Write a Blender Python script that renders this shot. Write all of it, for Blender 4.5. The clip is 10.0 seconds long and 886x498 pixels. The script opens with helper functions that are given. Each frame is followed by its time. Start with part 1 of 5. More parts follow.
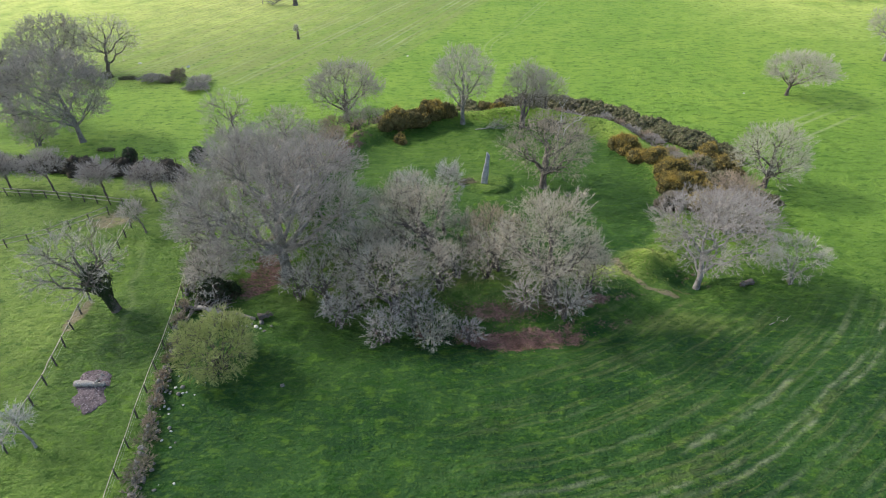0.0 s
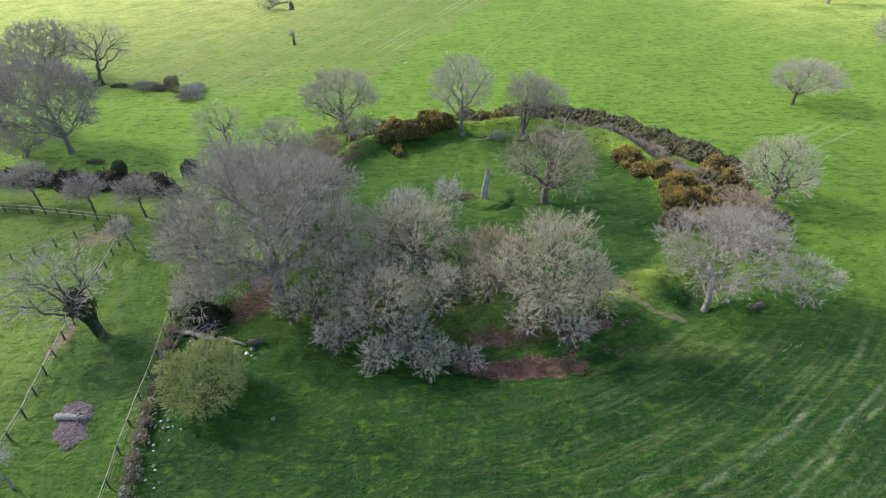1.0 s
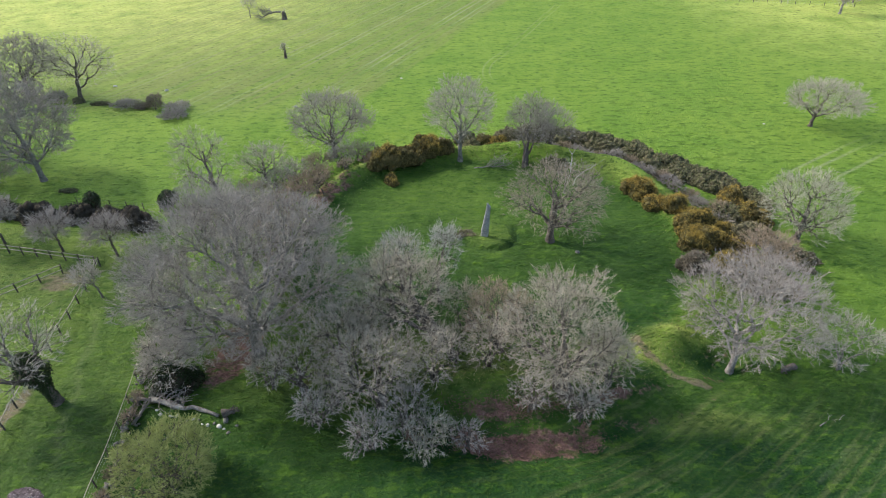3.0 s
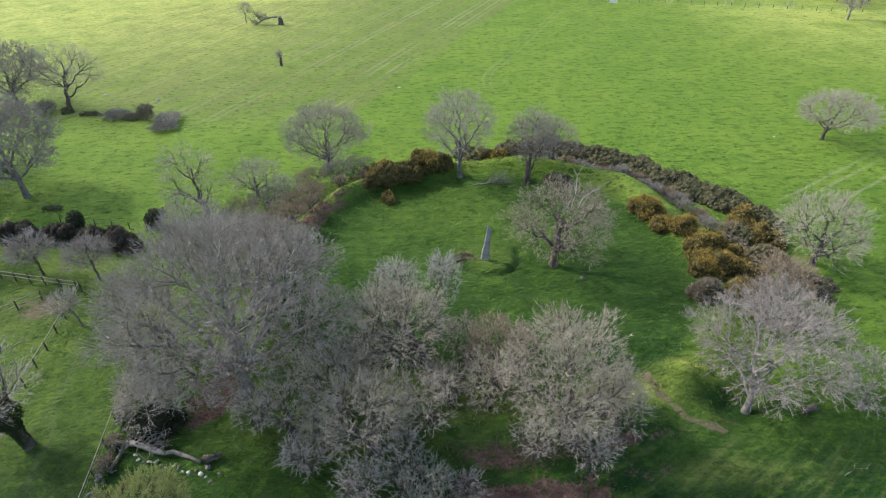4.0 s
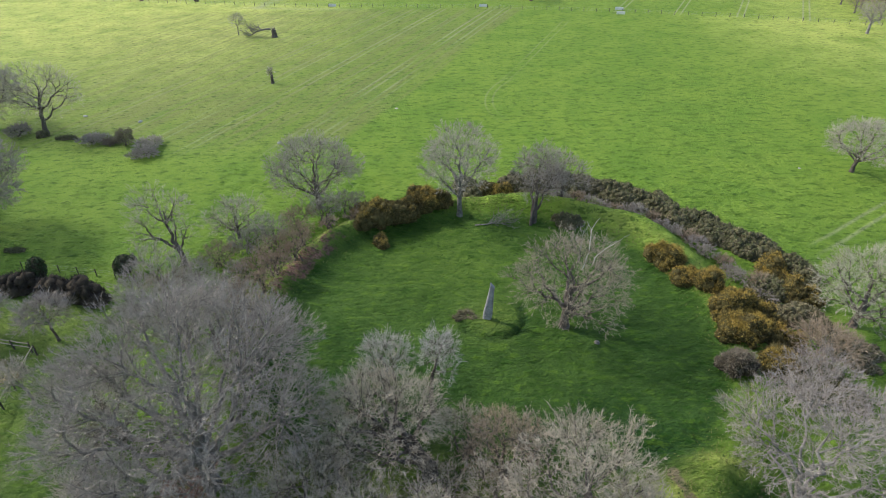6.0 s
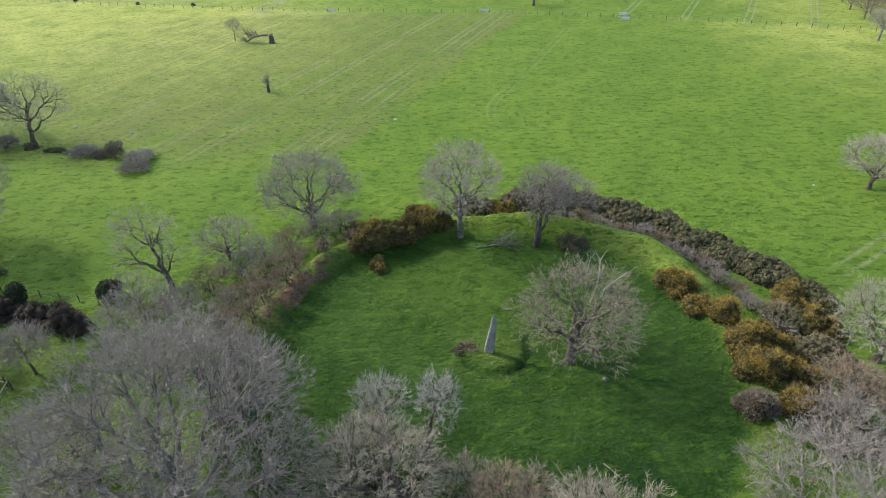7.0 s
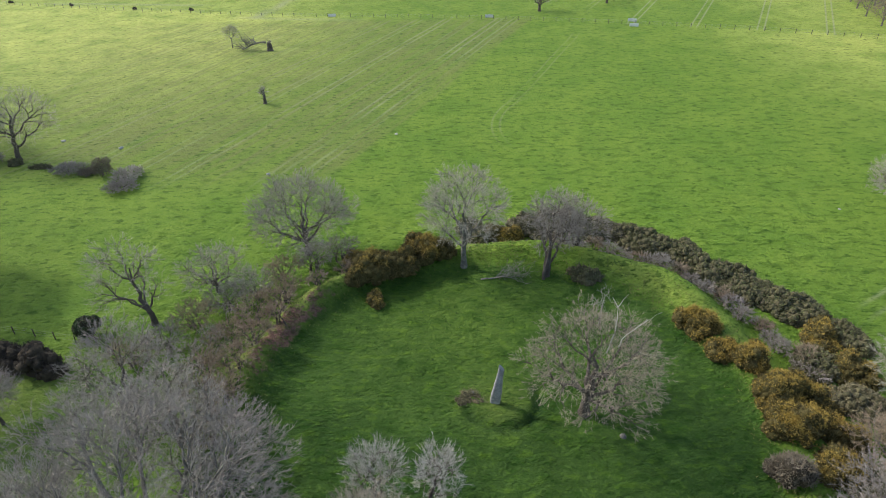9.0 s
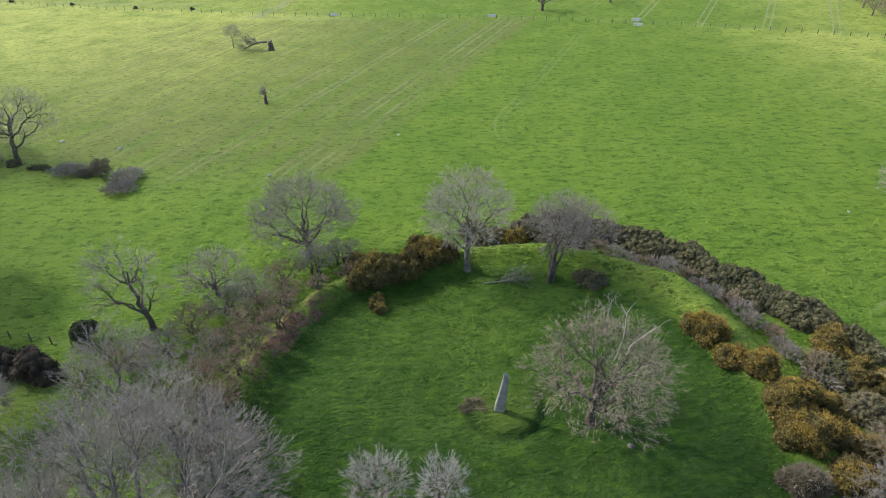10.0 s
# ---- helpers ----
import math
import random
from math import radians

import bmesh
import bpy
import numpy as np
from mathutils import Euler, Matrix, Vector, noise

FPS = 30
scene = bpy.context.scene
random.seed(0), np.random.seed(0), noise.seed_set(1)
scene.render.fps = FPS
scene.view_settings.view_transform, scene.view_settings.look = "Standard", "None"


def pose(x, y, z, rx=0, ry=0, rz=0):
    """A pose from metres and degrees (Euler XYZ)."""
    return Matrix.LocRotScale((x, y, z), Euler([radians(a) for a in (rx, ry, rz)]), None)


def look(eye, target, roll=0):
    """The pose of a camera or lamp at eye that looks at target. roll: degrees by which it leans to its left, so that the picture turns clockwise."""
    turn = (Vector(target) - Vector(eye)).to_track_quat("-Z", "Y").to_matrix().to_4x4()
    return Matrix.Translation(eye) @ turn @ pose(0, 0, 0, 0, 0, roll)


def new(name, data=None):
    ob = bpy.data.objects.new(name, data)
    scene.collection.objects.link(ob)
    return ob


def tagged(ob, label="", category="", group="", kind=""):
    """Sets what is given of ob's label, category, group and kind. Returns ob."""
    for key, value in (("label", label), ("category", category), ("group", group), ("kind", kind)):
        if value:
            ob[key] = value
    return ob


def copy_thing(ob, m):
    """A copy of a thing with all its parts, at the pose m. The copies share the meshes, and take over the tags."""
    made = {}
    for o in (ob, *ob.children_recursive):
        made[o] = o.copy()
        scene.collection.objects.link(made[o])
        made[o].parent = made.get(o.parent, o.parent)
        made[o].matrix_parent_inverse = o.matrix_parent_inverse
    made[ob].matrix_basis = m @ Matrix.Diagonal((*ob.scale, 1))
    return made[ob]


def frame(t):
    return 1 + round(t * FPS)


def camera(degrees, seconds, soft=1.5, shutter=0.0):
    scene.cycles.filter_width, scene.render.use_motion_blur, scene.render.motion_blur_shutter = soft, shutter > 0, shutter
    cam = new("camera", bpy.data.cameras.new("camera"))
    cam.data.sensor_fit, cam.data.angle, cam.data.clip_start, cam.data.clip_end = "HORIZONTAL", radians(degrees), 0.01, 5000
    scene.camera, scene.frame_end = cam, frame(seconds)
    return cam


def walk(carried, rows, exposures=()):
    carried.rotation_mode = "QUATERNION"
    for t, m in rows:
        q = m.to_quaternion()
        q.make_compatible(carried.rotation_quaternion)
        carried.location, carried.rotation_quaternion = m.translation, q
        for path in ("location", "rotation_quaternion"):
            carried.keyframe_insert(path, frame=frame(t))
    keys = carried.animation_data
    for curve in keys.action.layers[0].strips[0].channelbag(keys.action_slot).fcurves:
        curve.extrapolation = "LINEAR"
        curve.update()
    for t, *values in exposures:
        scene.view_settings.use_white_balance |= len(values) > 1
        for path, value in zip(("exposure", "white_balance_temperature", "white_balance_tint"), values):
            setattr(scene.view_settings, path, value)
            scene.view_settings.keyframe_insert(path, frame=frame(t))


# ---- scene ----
cam = camera(73.0, 10.0, soft=1.0)
PATH = [
    (0, (0.682, 1.944, 41.659), (-0.223, 18.542, 30.537), -1.86),
    (0.5, (0.612, 3.546, 41.928), (-0.267, 20.148, 30.81), -1.85),
    (1, (0.566, 5.389, 42.163), (-0.291, 21.995, 31.05), -1.83),
    (1.5, (0.542, 7.372, 42.377), (-0.299, 23.983, 31.269), -1.82),
    (2, (0.536, 9.445, 42.582), (-0.293, 26.06, 31.479), -1.80),
    (2.5, (0.545, 11.585, 42.785), (-0.277, 28.204, 31.688), -1.79),
    (4, (0.631, 18.42, 43.443), (-0.192, 35.05, 32.363), -1.75),
    (4.5, (0.668, 20.847, 43.686), (-0.162, 37.48, 32.612), -1.74),
    (5, (0.705, 23.333, 43.94), (-0.135, 39.969, 32.871), -1.73),
    (5.5, (0.738, 25.85, 44.2), (-0.116, 42.489, 33.135), -1.72),
    (7, (0.782, 33.081, 44.945), (-0.125, 49.724, 33.891), -1.70),
    (7.5, (0.768, 35.169, 45.146), (-0.161, 51.811, 34.094), -1.70),
    (8, (0.734, 36.981, 45.302), (-0.218, 53.622, 34.25), -1.71),
    (8.5, (0.677, 38.464, 45.394), (-0.299, 55.104, 34.342), -1.71),
    (9, (0.595, 39.593, 45.405), (-0.407, 56.23, 34.35), -1.72),
    (9.5, (0.483, 40.378, 45.312), (-0.544, 57.012, 34.253), -1.73),
    (10, (0.339, 40.89, 45.092), (-0.714, 57.518, 34.028), -1.75),
]
walk(cam, [(t, look(eye, target, roll)) for t, eye, target, roll in PATH], [(0, 0.94, 6400, 11), (5.5, 0.62, 6420, 10.5), (10, 0.46, 6460, 10)])

# ---- light: broken spring sun from the west-north-west, pale blue sky ----
SUN_EL, SUN_AZ = 38.0, 295.0  # azimuth clockwise from +y
SUN_DIR = Vector((math.sin(radians(SUN_AZ)) * math.cos(radians(SUN_EL)), math.cos(radians(SUN_AZ)) * math.cos(radians(SUN_EL)), math.sin(radians(SUN_EL))))
world = bpy.data.worlds.new("world")
scene.world = world
world.use_nodes = True
wn = world.node_tree
sky = wn.nodes.new("ShaderNodeTexSky")
sky.sky_type, sky.sun_disc = "NISHITA", False
sky.sun_elevation, sky.sun_rotation = radians(SUN_EL), radians(SUN_AZ)
sky.air_density, sky.dust_density = 1.2, 2.5
wn.links.new(sky.outputs[0], wn.nodes["Background"].inputs[0])
wn.nodes["Background"].inputs[1].default_value = 0.17
sun_data = bpy.data.lights.new("sun", "SUN")
sun_data.energy, sun_data.angle, sun_data.color = 2.2, radians(3.0), (1.0, 0.95, 0.86)
sun = new("sun", sun_data)
sun.matrix_world = look(SUN_DIR * 300, (0, 0, 0))


# ---- materials ----
class Nodes:
    """A small helper to wire node materials."""

    def __init__(self, name):
        self.m = bpy.data.materials.new(name)
        self.m.use_nodes = True
        self.t = self.m.node_tree
        self.b = self.t.nodes["Principled BSDF"]

    def set(self, socket, v):
        if isinstance(v, bpy.types.NodeSocket):
            self.t.links.new(v, socket)
        elif isinstance(v, tuple) and len(v) == 3 and socket.type == "RGBA":
            socket.default_value = (*v, 1)
        else:
            socket.default_value = v

    def node(self, kind, out=0, **ins):
        n = self.t.nodes.new(kind)
        for k, v in ins.items():
            self.set(n.inputs[k], v)
        return n.outputs[out]

    def coord(self):
        return self.node("ShaderNodeTexCoord", "Object")

    def place(self):
        return self.node("ShaderNodeNewGeometry", "Position")

    def island(self):
        return self.node("ShaderNodeNewGeometry", "Random Per Island")

    def attr(self, name):
        n = self.t.nodes.new("ShaderNodeAttribute")
        n.attribute_name = name
        return n.outputs["Fac"]

    def noise(self, vec, scale, detail=4.0, rough=0.55):
        return self.node("ShaderNodeTexNoise", 0, Vector=vec, Scale=scale, Detail=detail, Roughness=rough)

    def math(self, op, a, b=0.0, c=0.0):
        n = self.t.nodes.new("ShaderNodeMath")
        n.operation = op
        for s, v in zip(n.inputs, (a, b, c)):
            self.set(s, v)
        return n.outputs[0]

    def span(self, v, a, b, lo=0.0, hi=1.0):
        n = self.t.nodes.new("ShaderNodeMapRange")
        n.interpolation_type = "SMOOTHSTEP"
        for s, w in zip(n.inputs, (v, a, b, lo, hi)):
            self.set(s, w)
        return n.outputs[0]

    def mix(self, fac, a, b):
        n = self.t.nodes.new("ShaderNodeMix")
        n.data_type = "RGBA"
        self.set(n.inputs[0], fac)
        self.set(n.inputs[6], a)
        self.set(n.inputs[7], b)
        return n.outputs[2]

    def dist(self, p, q):
        n = self.t.nodes.new("ShaderNodeVectorMath")
        n.operation = "DISTANCE"
        self.set(n.inputs[0], p)
        n.inputs[1].default_value = q
        return n.outputs["Value"]

    def bump(self, h, dist, strength=1.0):
        return self.node("ShaderNodeBump", 0, Height=h, Distance=dist, Strength=strength)

    def done(self, color, rough=0.8, normal=None, **more):
        self.set(self.b.inputs["Base Color"], color)
        self.set(self.b.inputs["Roughness"], rough)
        if normal is not None:
            self.set(self.b.inputs["Normal"], normal)
        for k, v in more.items():
            self.set(self.b.inputs[k.replace("_", " ")], v)
        return self.m


def simple(name, a, b, scale, rough=0.85, bump=0.0, fine=None, spec=0.3, vary=0.0):
    """Two-tone material with noise at two scales and a little relief."""
    n = Nodes(name)
    p = n.coord()
    broad, grain = n.noise(p, scale, 3.0), n.noise(p, scale * 7.3, 5.0, 0.65)
    f = n.math("MULTIPLY_ADD", grain, 0.5, n.math("MULTIPLY", broad, 0.5))
    col = n.mix(n.span(f, 0.36, 0.64), a, b)
    if fine:
        col = n.mix(n.span(n.noise(p, scale * 2.1, 4.0), 0.56, 0.68), col, fine)
    if vary:
        dark = n.mix(0.5, col, (0.02, 0.015, 0.01))
        col = n.mix(n.math("MULTIPLY", n.island(), vary), col, dark)
    nm = n.bump(grain, bump) if bump else None
    return n.done(col, rough, nm, Specular_IOR_Level=spec)


CX, CY = 3.0, 78.5  # middle of the ring


def grass_material():
    n = Nodes("pasture_grass")
    p = n.place()
    wide = n.t.nodes.new("ShaderNodeMapping")
    wide.inputs["Scale"].default_value = (0.55, 1.0, 1.0)
    n.set(wide.inputs["Vector"], p)
    lie = wide.outputs[0]
    big, mid, small, fine = n.noise(p, 0.02, 3.0), n.noise(p, 0.12, 4.0), n.noise(lie, 0.75, 4.0), n.noise(p, 4.0, 5.0, 0.7)
    dry_sunlit, worn, litter, lush_shade = n.attr("dry_sunlit"), n.attr("worn"), n.attr("litter"), n.attr("lush_shade")
    col = n.mix(n.span(n.math("MULTIPLY_ADD", mid, 0.6, n.math("MULTIPLY", big, 0.4)), 0.38, 0.62), GRASS_A, GRASS_B)
    # lusher grass, and cloud shadow on the front field mixed in as dark green
    col = n.mix(lush_shade, col, n.mix(n.span(mid, 0.35, 0.65), LUSH_SHADE_A, LUSH_SHADE_B))
    # withered grass, and patches of sunlight painted in the same pale tone
    col = n.mix(n.math("MULTIPLY", dry_sunlit, n.span(n.math("MULTIPLY_ADD", mid, 0.5, n.math("MULTIPLY", small, 0.5)), 0.25, 0.6)), col, GRASS_DRY_SUNLIT)
    # tussocks: shaded hearts painted darker, and paler tips
    col = n.mix(n.math("MULTIPLY", n.span(small, 0.46, 0.68), 0.42), col, TUSSOCK_SHADE)
    col = n.mix(n.math("MULTIPLY", n.span(fine, 0.5, 0.75), 0.3), col, GRASS_TIP)
    # wheel marks: arcs round the foot of the ring and over the far pasture
    warp = n.math("MULTIPLY_ADD", n.noise(p, 0.05, 3.0), 3.0, -1.5)
    near = n.math("ADD", n.dist(p, (-12.0, 97.0, 0.0)), warp)
    marks = None
    east, north = n.node("ShaderNodeSeparateXYZ", 0, Vector=p), n.node("ShaderNodeSeparateXYZ", 1, Vector=p)
    # the far pasture is worked in straight runs on one side of a slanting line
    far = n.math("SUBTRACT", n.math("MULTIPLY", east, 0.935), n.math("MULTIPLY", north, 0.354))
    far = n.math("ADD", far, n.math("MULTIPLY", warp, 0.3))
    along_far = n.math("ADD", n.math("MULTIPLY", east, 0.354), n.math("MULTIPLY", north, 0.935))
    worked = n.math("MULTIPLY", n.attr("far_tracks"), n.span(far, -66.6, -68.8))
    open_side = n.math("MULTIPLY", n.span(north, 160.0, 168.0), n.span(north, 228.0, 218.0))
    loop = n.math("MULTIPLY", n.span(east, 15.0, 9.0), n.span(north, 138.0, 146.0))
    loop_r = n.dist(p, (30.0, 151.5, 0.0))
    turn = n.math("ARCTAN2", n.math("ADD", north, -97.0), n.math("ADD", east, 12.0))
    streak = n.noise(n.node("ShaderNodeCombineXYZ", 0, X=n.math("MULTIPLY", near, 1.35), Y=n.math("MULTIPLY", turn, 4.0)), 1.0, 3.0)
    far_streak = n.noise(n.node("ShaderNodeCombineXYZ", 0, X=n.math("MULTIPLY", far, 0.7), Y=n.math("MULTIPLY", along_far, 0.03)), 1.0, 4.0, 0.6)
    lengths = n.span(n.noise(n.node("ShaderNodeCombineXYZ", 0, X=n.math("MULTIPLY", near, 0.5), Y=n.math("MULTIPLY", turn, 9.0), Z=5.0), 1.0, 2.0), 0.38, 0.56)
    lines = [(near, r0, w, n.attr("tracks"), k) for r0, w, k in ((60.2, 0.25, 0.12), (62.6, 0.3, 0.15), (64.9, 0.3, 0.15), (66.8, 0.35, 0.25), (69.2, 0.45, 0.7), (70.3, 0.3, 0.2), (71.9, 0.4, 0.75), (72.9, 0.4, 0.7), (75.1, 0.35, 0.25), (76.2, 0.4, 0.3), (78.6, 0.4, 0.4))]
    lines += [(far, r0, w, worked, k) for r0, w, k in ((-71.5, 0.5, 0.5), (-73.3, 0.6, 0.75), (-76.6, 0.6, 0.9), (-78.5, 0.6, 0.9), (-84.2, 0.4, 0.35), (-86.0, 0.4, 0.35), (-92.4, 0.55, 0.8), (-94.2, 0.55, 0.8), (-101.0, 0.5, 0.55), (-103.0, 0.5, 0.5), (-110.5, 0.5, 0.5), (-112.3, 0.5, 0.45), (-121.0, 0.5, 0.55), (-122.9, 0.5, 0.5), (-133.0, 0.5, 0.45), (-142.0, 0.5, 0.45), (-155.0, 0.6, 0.5))]
    lines += [(far, r0, 0.4, open_side, 0.4) for r0 in (-50.9, -49.2)] + [(loop_r, r0, 0.4, loop, 0.45) for r0 in (24.2, 25.8)]
    for d, r0, w, mask, k in lines:
        pulse = n.span(n.math("ABSOLUTE", n.math("SUBTRACT", d, r0)), w, 0.0)
        pulse = n.math("MULTIPLY", n.math("MULTIPLY", pulse, mask), k)
        marks = pulse if marks is None else n.math("MAXIMUM", marks, pulse)
    broken = n.span(n.math("MULTIPLY_ADD", n.noise(p, 0.22, 4.0), 0.7, n.math("MULTIPLY", fine, 0.3)), 0.42, 0.62)
    long = n.span(n.math("MULTIPLY_ADD", n.noise(p, 0.03, 2.0), 0.8, n.math("MULTIPLY", fine, 0.2)), 0.36, 0.58)
    sides = n.node("ShaderNodeSeparateXYZ", 0, Vector=p), n.node("ShaderNodeSeparateXYZ", 1, Vector=p)
    along = n.math("SUBTRACT", n.math("MULTIPLY", sides[0], 0.91), n.math("MULTIPLY", sides[1], 0.414))
    tram = n.math("ABSOLUTE", n.math("SUBTRACT", n.math("PINGPONG", n.math("ADD", along, 34.3), 9.0), 0.9))
    slant = n.math("SUBTRACT", n.math("MULTIPLY", sides[1], 0.82), n.math("MULTIPLY", sides[0], 0.57))
    slant = n.math("ADD", slant, n.math("MULTIPLY", warp, 0.4))
    for u in (52.8, 51.0, 47.6):
        rut = n.span(n.math("ABSOLUTE", n.math("SUBTRACT", slant, u)), 0.5, 0.0)
        marks = n.math("MAXIMUM", marks, n.math("MULTIPLY", n.math("MULTIPLY", rut, n.attr("side_tracks")), 0.75))
    tram = n.math("MAXIMUM", n.math("MULTIPLY", n.span(tram, 0.45, 0.0), n.attr("next_field")), n.attr("path"))
    col = n.mix(n.math("MULTIPLY", n.math("MULTIPLY", n.span(streak, 0.5, 0.66), n.attr("tracks")), 0.26), col, STRIPE)
    col = n.mix(n.math("MULTIPLY", n.math("MULTIPLY", n.span(streak, 0.5, 0.36), n.attr("tracks")), 0.4), col, LUSH_SHADE_A)
    col = n.mix(n.math("MULTIPLY", worked, n.math("MULTIPLY_ADD", n.span(far_streak, 0.40, 0.62), 0.42, 0.16)), col, STRIPE)
    rut = n.mix(n.attr("tracks"), n.math("MULTIPLY_ADD", long, 0.5, 0.06), n.math("MULTIPLY", lengths, n.math("MULTIPLY_ADD", broken, 0.45, 0.2)))
    col = n.mix(n.math("MULTIPLY", marks, rut), col, TRACK)
    col = n.mix(n.math("MULTIPLY", tram, 0.6), col, TRACK)
    rough_edge = n.math("MULTIPLY_ADD", small, 0.9, -0.45)
    col = n.mix(n.span(n.math("ADD", worn, rough_edge), 0.42, 0.72), col, n.mix(fine, SOIL_A, SOIL_B))
    col = n.mix(n.span(n.math("ADD", litter, n.math("MULTIPLY_ADD", n.noise(p, 0.5, 4.0, 0.65), 1.8, -0.9)), 0.38, 0.62), col, n.mix(n.span(fine, 0.35, 0.65), LITTER_A, LITTER_B))
    clump = n.noise(lie, 2.4, 4.0, 0.6)
    col = n.mix(n.math("MULTIPLY", n.span(clump, 0.44, 0.30), 0.5), col, TUSSOCK_SHADE)
    col = n.mix(n.math("MULTIPLY", n.span(clump, 0.52, 0.70), 0.4), col, n.mix(0.5, col, GRASS_TIP))
    # shading of scattered tussocks painted as darker specks, with brighter hollows between them
    speck = n.noise(lie, 1.15, 3.0, 0.5)
    col = n.mix(n.math("MULTIPLY", n.span(speck, 0.42, 0.33), 0.55), col, TUSSOCK_SHADE)
    col = n.mix(n.math("MULTIPLY", n.span(speck, 0.54, 0.68), 0.25), col, GRASS_TIP)
    h = n.math("MULTIPLY_ADD", small, 0.40, n.math("MULTIPLY_ADD", clump, 0.55, n.math("MULTIPLY", fine, 0.22)))
    return n.done(col, 0.75, n.bump(h, 1.6, 1.0), Specular_IOR_Level=0.08)


# the third tone is dry grass, brightened to stand for sunlit pasture
GRASS_A, GRASS_B, GRASS_DRY_SUNLIT = (0.155, 0.272, 0.037), (0.205, 0.320, 0.046), (0.60, 0.65, 0.17)
# lush grass, kept dark enough to stand in for cloud shadow
LUSH_SHADE_A, LUSH_SHADE_B = (0.014, 0.047, 0.014), (0.036, 0.088, 0.022)
TUSSOCK_SHADE, GRASS_TIP, STRIPE, TRACK = (0.022, 0.075, 0.006), (0.15, 0.265, 0.02), (0.22, 0.22, 0.09), (0.40, 0.40, 0.26)
SOIL_A, SOIL_B, LITTER_A, LITTER_B = (0.16, 0.13, 0.08), (0.24, 0.21, 0.13), (0.13, 0.075, 0.06), (0.25, 0.15, 0.125)
GRASS = grass_material()
TUFT = simple("grass_tuft", (0.016, 0.055, 0.007), (0.05, 0.105, 0.012), 0.15, 0.7, spec=0.25)
BANK_GRASS = simple("bank_grass", (0.08, 0.13, 0.02), (0.26, 0.25, 0.09), 0.3, 0.75, spec=0.25)
BARK_GREY = simple("bark_grey", (0.10, 0.092, 0.08), (0.24, 0.225, 0.195), 1.4, 0.9, 0.03, fine=(0.25, 0.27, 0.19))
BARK_DARK = simple("bark_dark", (0.06, 0.05, 0.042), (0.15, 0.13, 0.11), 1.4, 0.9, 0.03)
BARK_MID = simple("bark_lichened", (0.12, 0.11, 0.098), (0.30, 0.285, 0.255), 1.1, 0.88, 0.03, fine=(0.33, 0.33, 0.29))
BARK_PALE = simple("bark_pale", (0.15, 0.14, 0.12), (0.35, 0.335, 0.30), 1.1, 0.85, 0.03)
TWIG_GREY = simple("twigs_grey", (0.335, 0.305, 0.255), (0.56, 0.515, 0.44), 0.5, 0.85, vary=0.4)
TWIG_SLATE = simple("twigs_slate", (0.25, 0.225, 0.195), (0.43, 0.39, 0.345), 0.5, 0.85, vary=0.4)
TWIG_BEIGE = simple("twigs_beige", (0.315, 0.278, 0.215), (0.505, 0.452, 0.355), 0.5, 0.85, vary=0.4)
TWIG_DUN = simple("twigs_dun", (0.25, 0.22, 0.16), (0.42, 0.37, 0.28), 0.5, 0.85, vary=0.4)
TWIG_MAUVE = simple("twigs_mauve", (0.28, 0.248, 0.22), (0.435, 0.392, 0.352), 0.5, 0.85, vary=0.4)
TWIG_PALE = simple("twigs_pale", (0.34, 0.33, 0.235), (0.52, 0.50, 0.385), 0.5, 0.85, vary=0.4)
TWIG_WHITE = simple("twigs_lichen", (0.35, 0.335, 0.30), (0.54, 0.52, 0.475), 0.5, 0.85, vary=0.4)
TWIG_LICHEN = simple("twigs_green_grey", (0.22, 0.225, 0.17), (0.38, 0.385, 0.30), 0.5, 0.85, vary=0.4)
TWIG_RUST = simple("twigs_rust", (0.27, 0.205, 0.14), (0.43, 0.345, 0.25), 0.5, 0.85, vary=0.4)
GORSE_LEAF = simple("gorse_spines", (0.10, 0.088, 0.03), (0.235, 0.185, 0.065), 0.9, 0.7, vary=0.6)
GORSE_FLOWER = simple("gorse_flowers", (0.29, 0.205, 0.04), (0.46, 0.335, 0.075), 2.0, 0.6)
BRAMBLE = simple("bramble_stems", (0.15, 0.13, 0.075), (0.30, 0.265, 0.165), 0.8, 0.8, vary=0.5)
BRAMBLE_GREEN = simple("bramble_leaves", (0.075, 0.10, 0.032), (0.225, 0.225, 0.10), 0.45, 0.75, vary=0.6, fine=(0.20, 0.155, 0.105))
HEATH = simple("grey_scrub", (0.17, 0.145, 0.105), (0.31, 0.27, 0.205), 0.8, 0.85, vary=0.4)
EVERGREEN = simple("evergreen_leaves", (0.03, 0.055, 0.022), (0.085, 0.12, 0.05), 1.5, 0.6, spec=0.2, vary=0.4)
HEDGE = simple("hedge_stems", (0.035, 0.03, 0.027), (0.095, 0.08, 0.07), 0.8, 0.85, vary=0.5)
IVY = simple("ivy_leaves", (0.02, 0.035, 0.012), (0.05, 0.075, 0.025), 1.5, 0.6, spec=0.2, vary=0.4)
SALLOW = simple("sallow_leaves", (0.22, 0.26, 0.075), (0.41, 0.44, 0.16), 0.6, 0.7, vary=0.4)
# fill for shrubs: shade among the inner branches put into a dark colour
GORSE_SHADE_CORE = simple("gorse_shade_core", (0.05, 0.048, 0.015), (0.11, 0.09, 0.03), 1.0, 0.95, 0.1)
BRAMBLE_SHADE_CORE = simple("bramble_shade_core", (0.06, 0.06, 0.03), (0.13, 0.12, 0.065), 1.0, 0.95, 0.1)
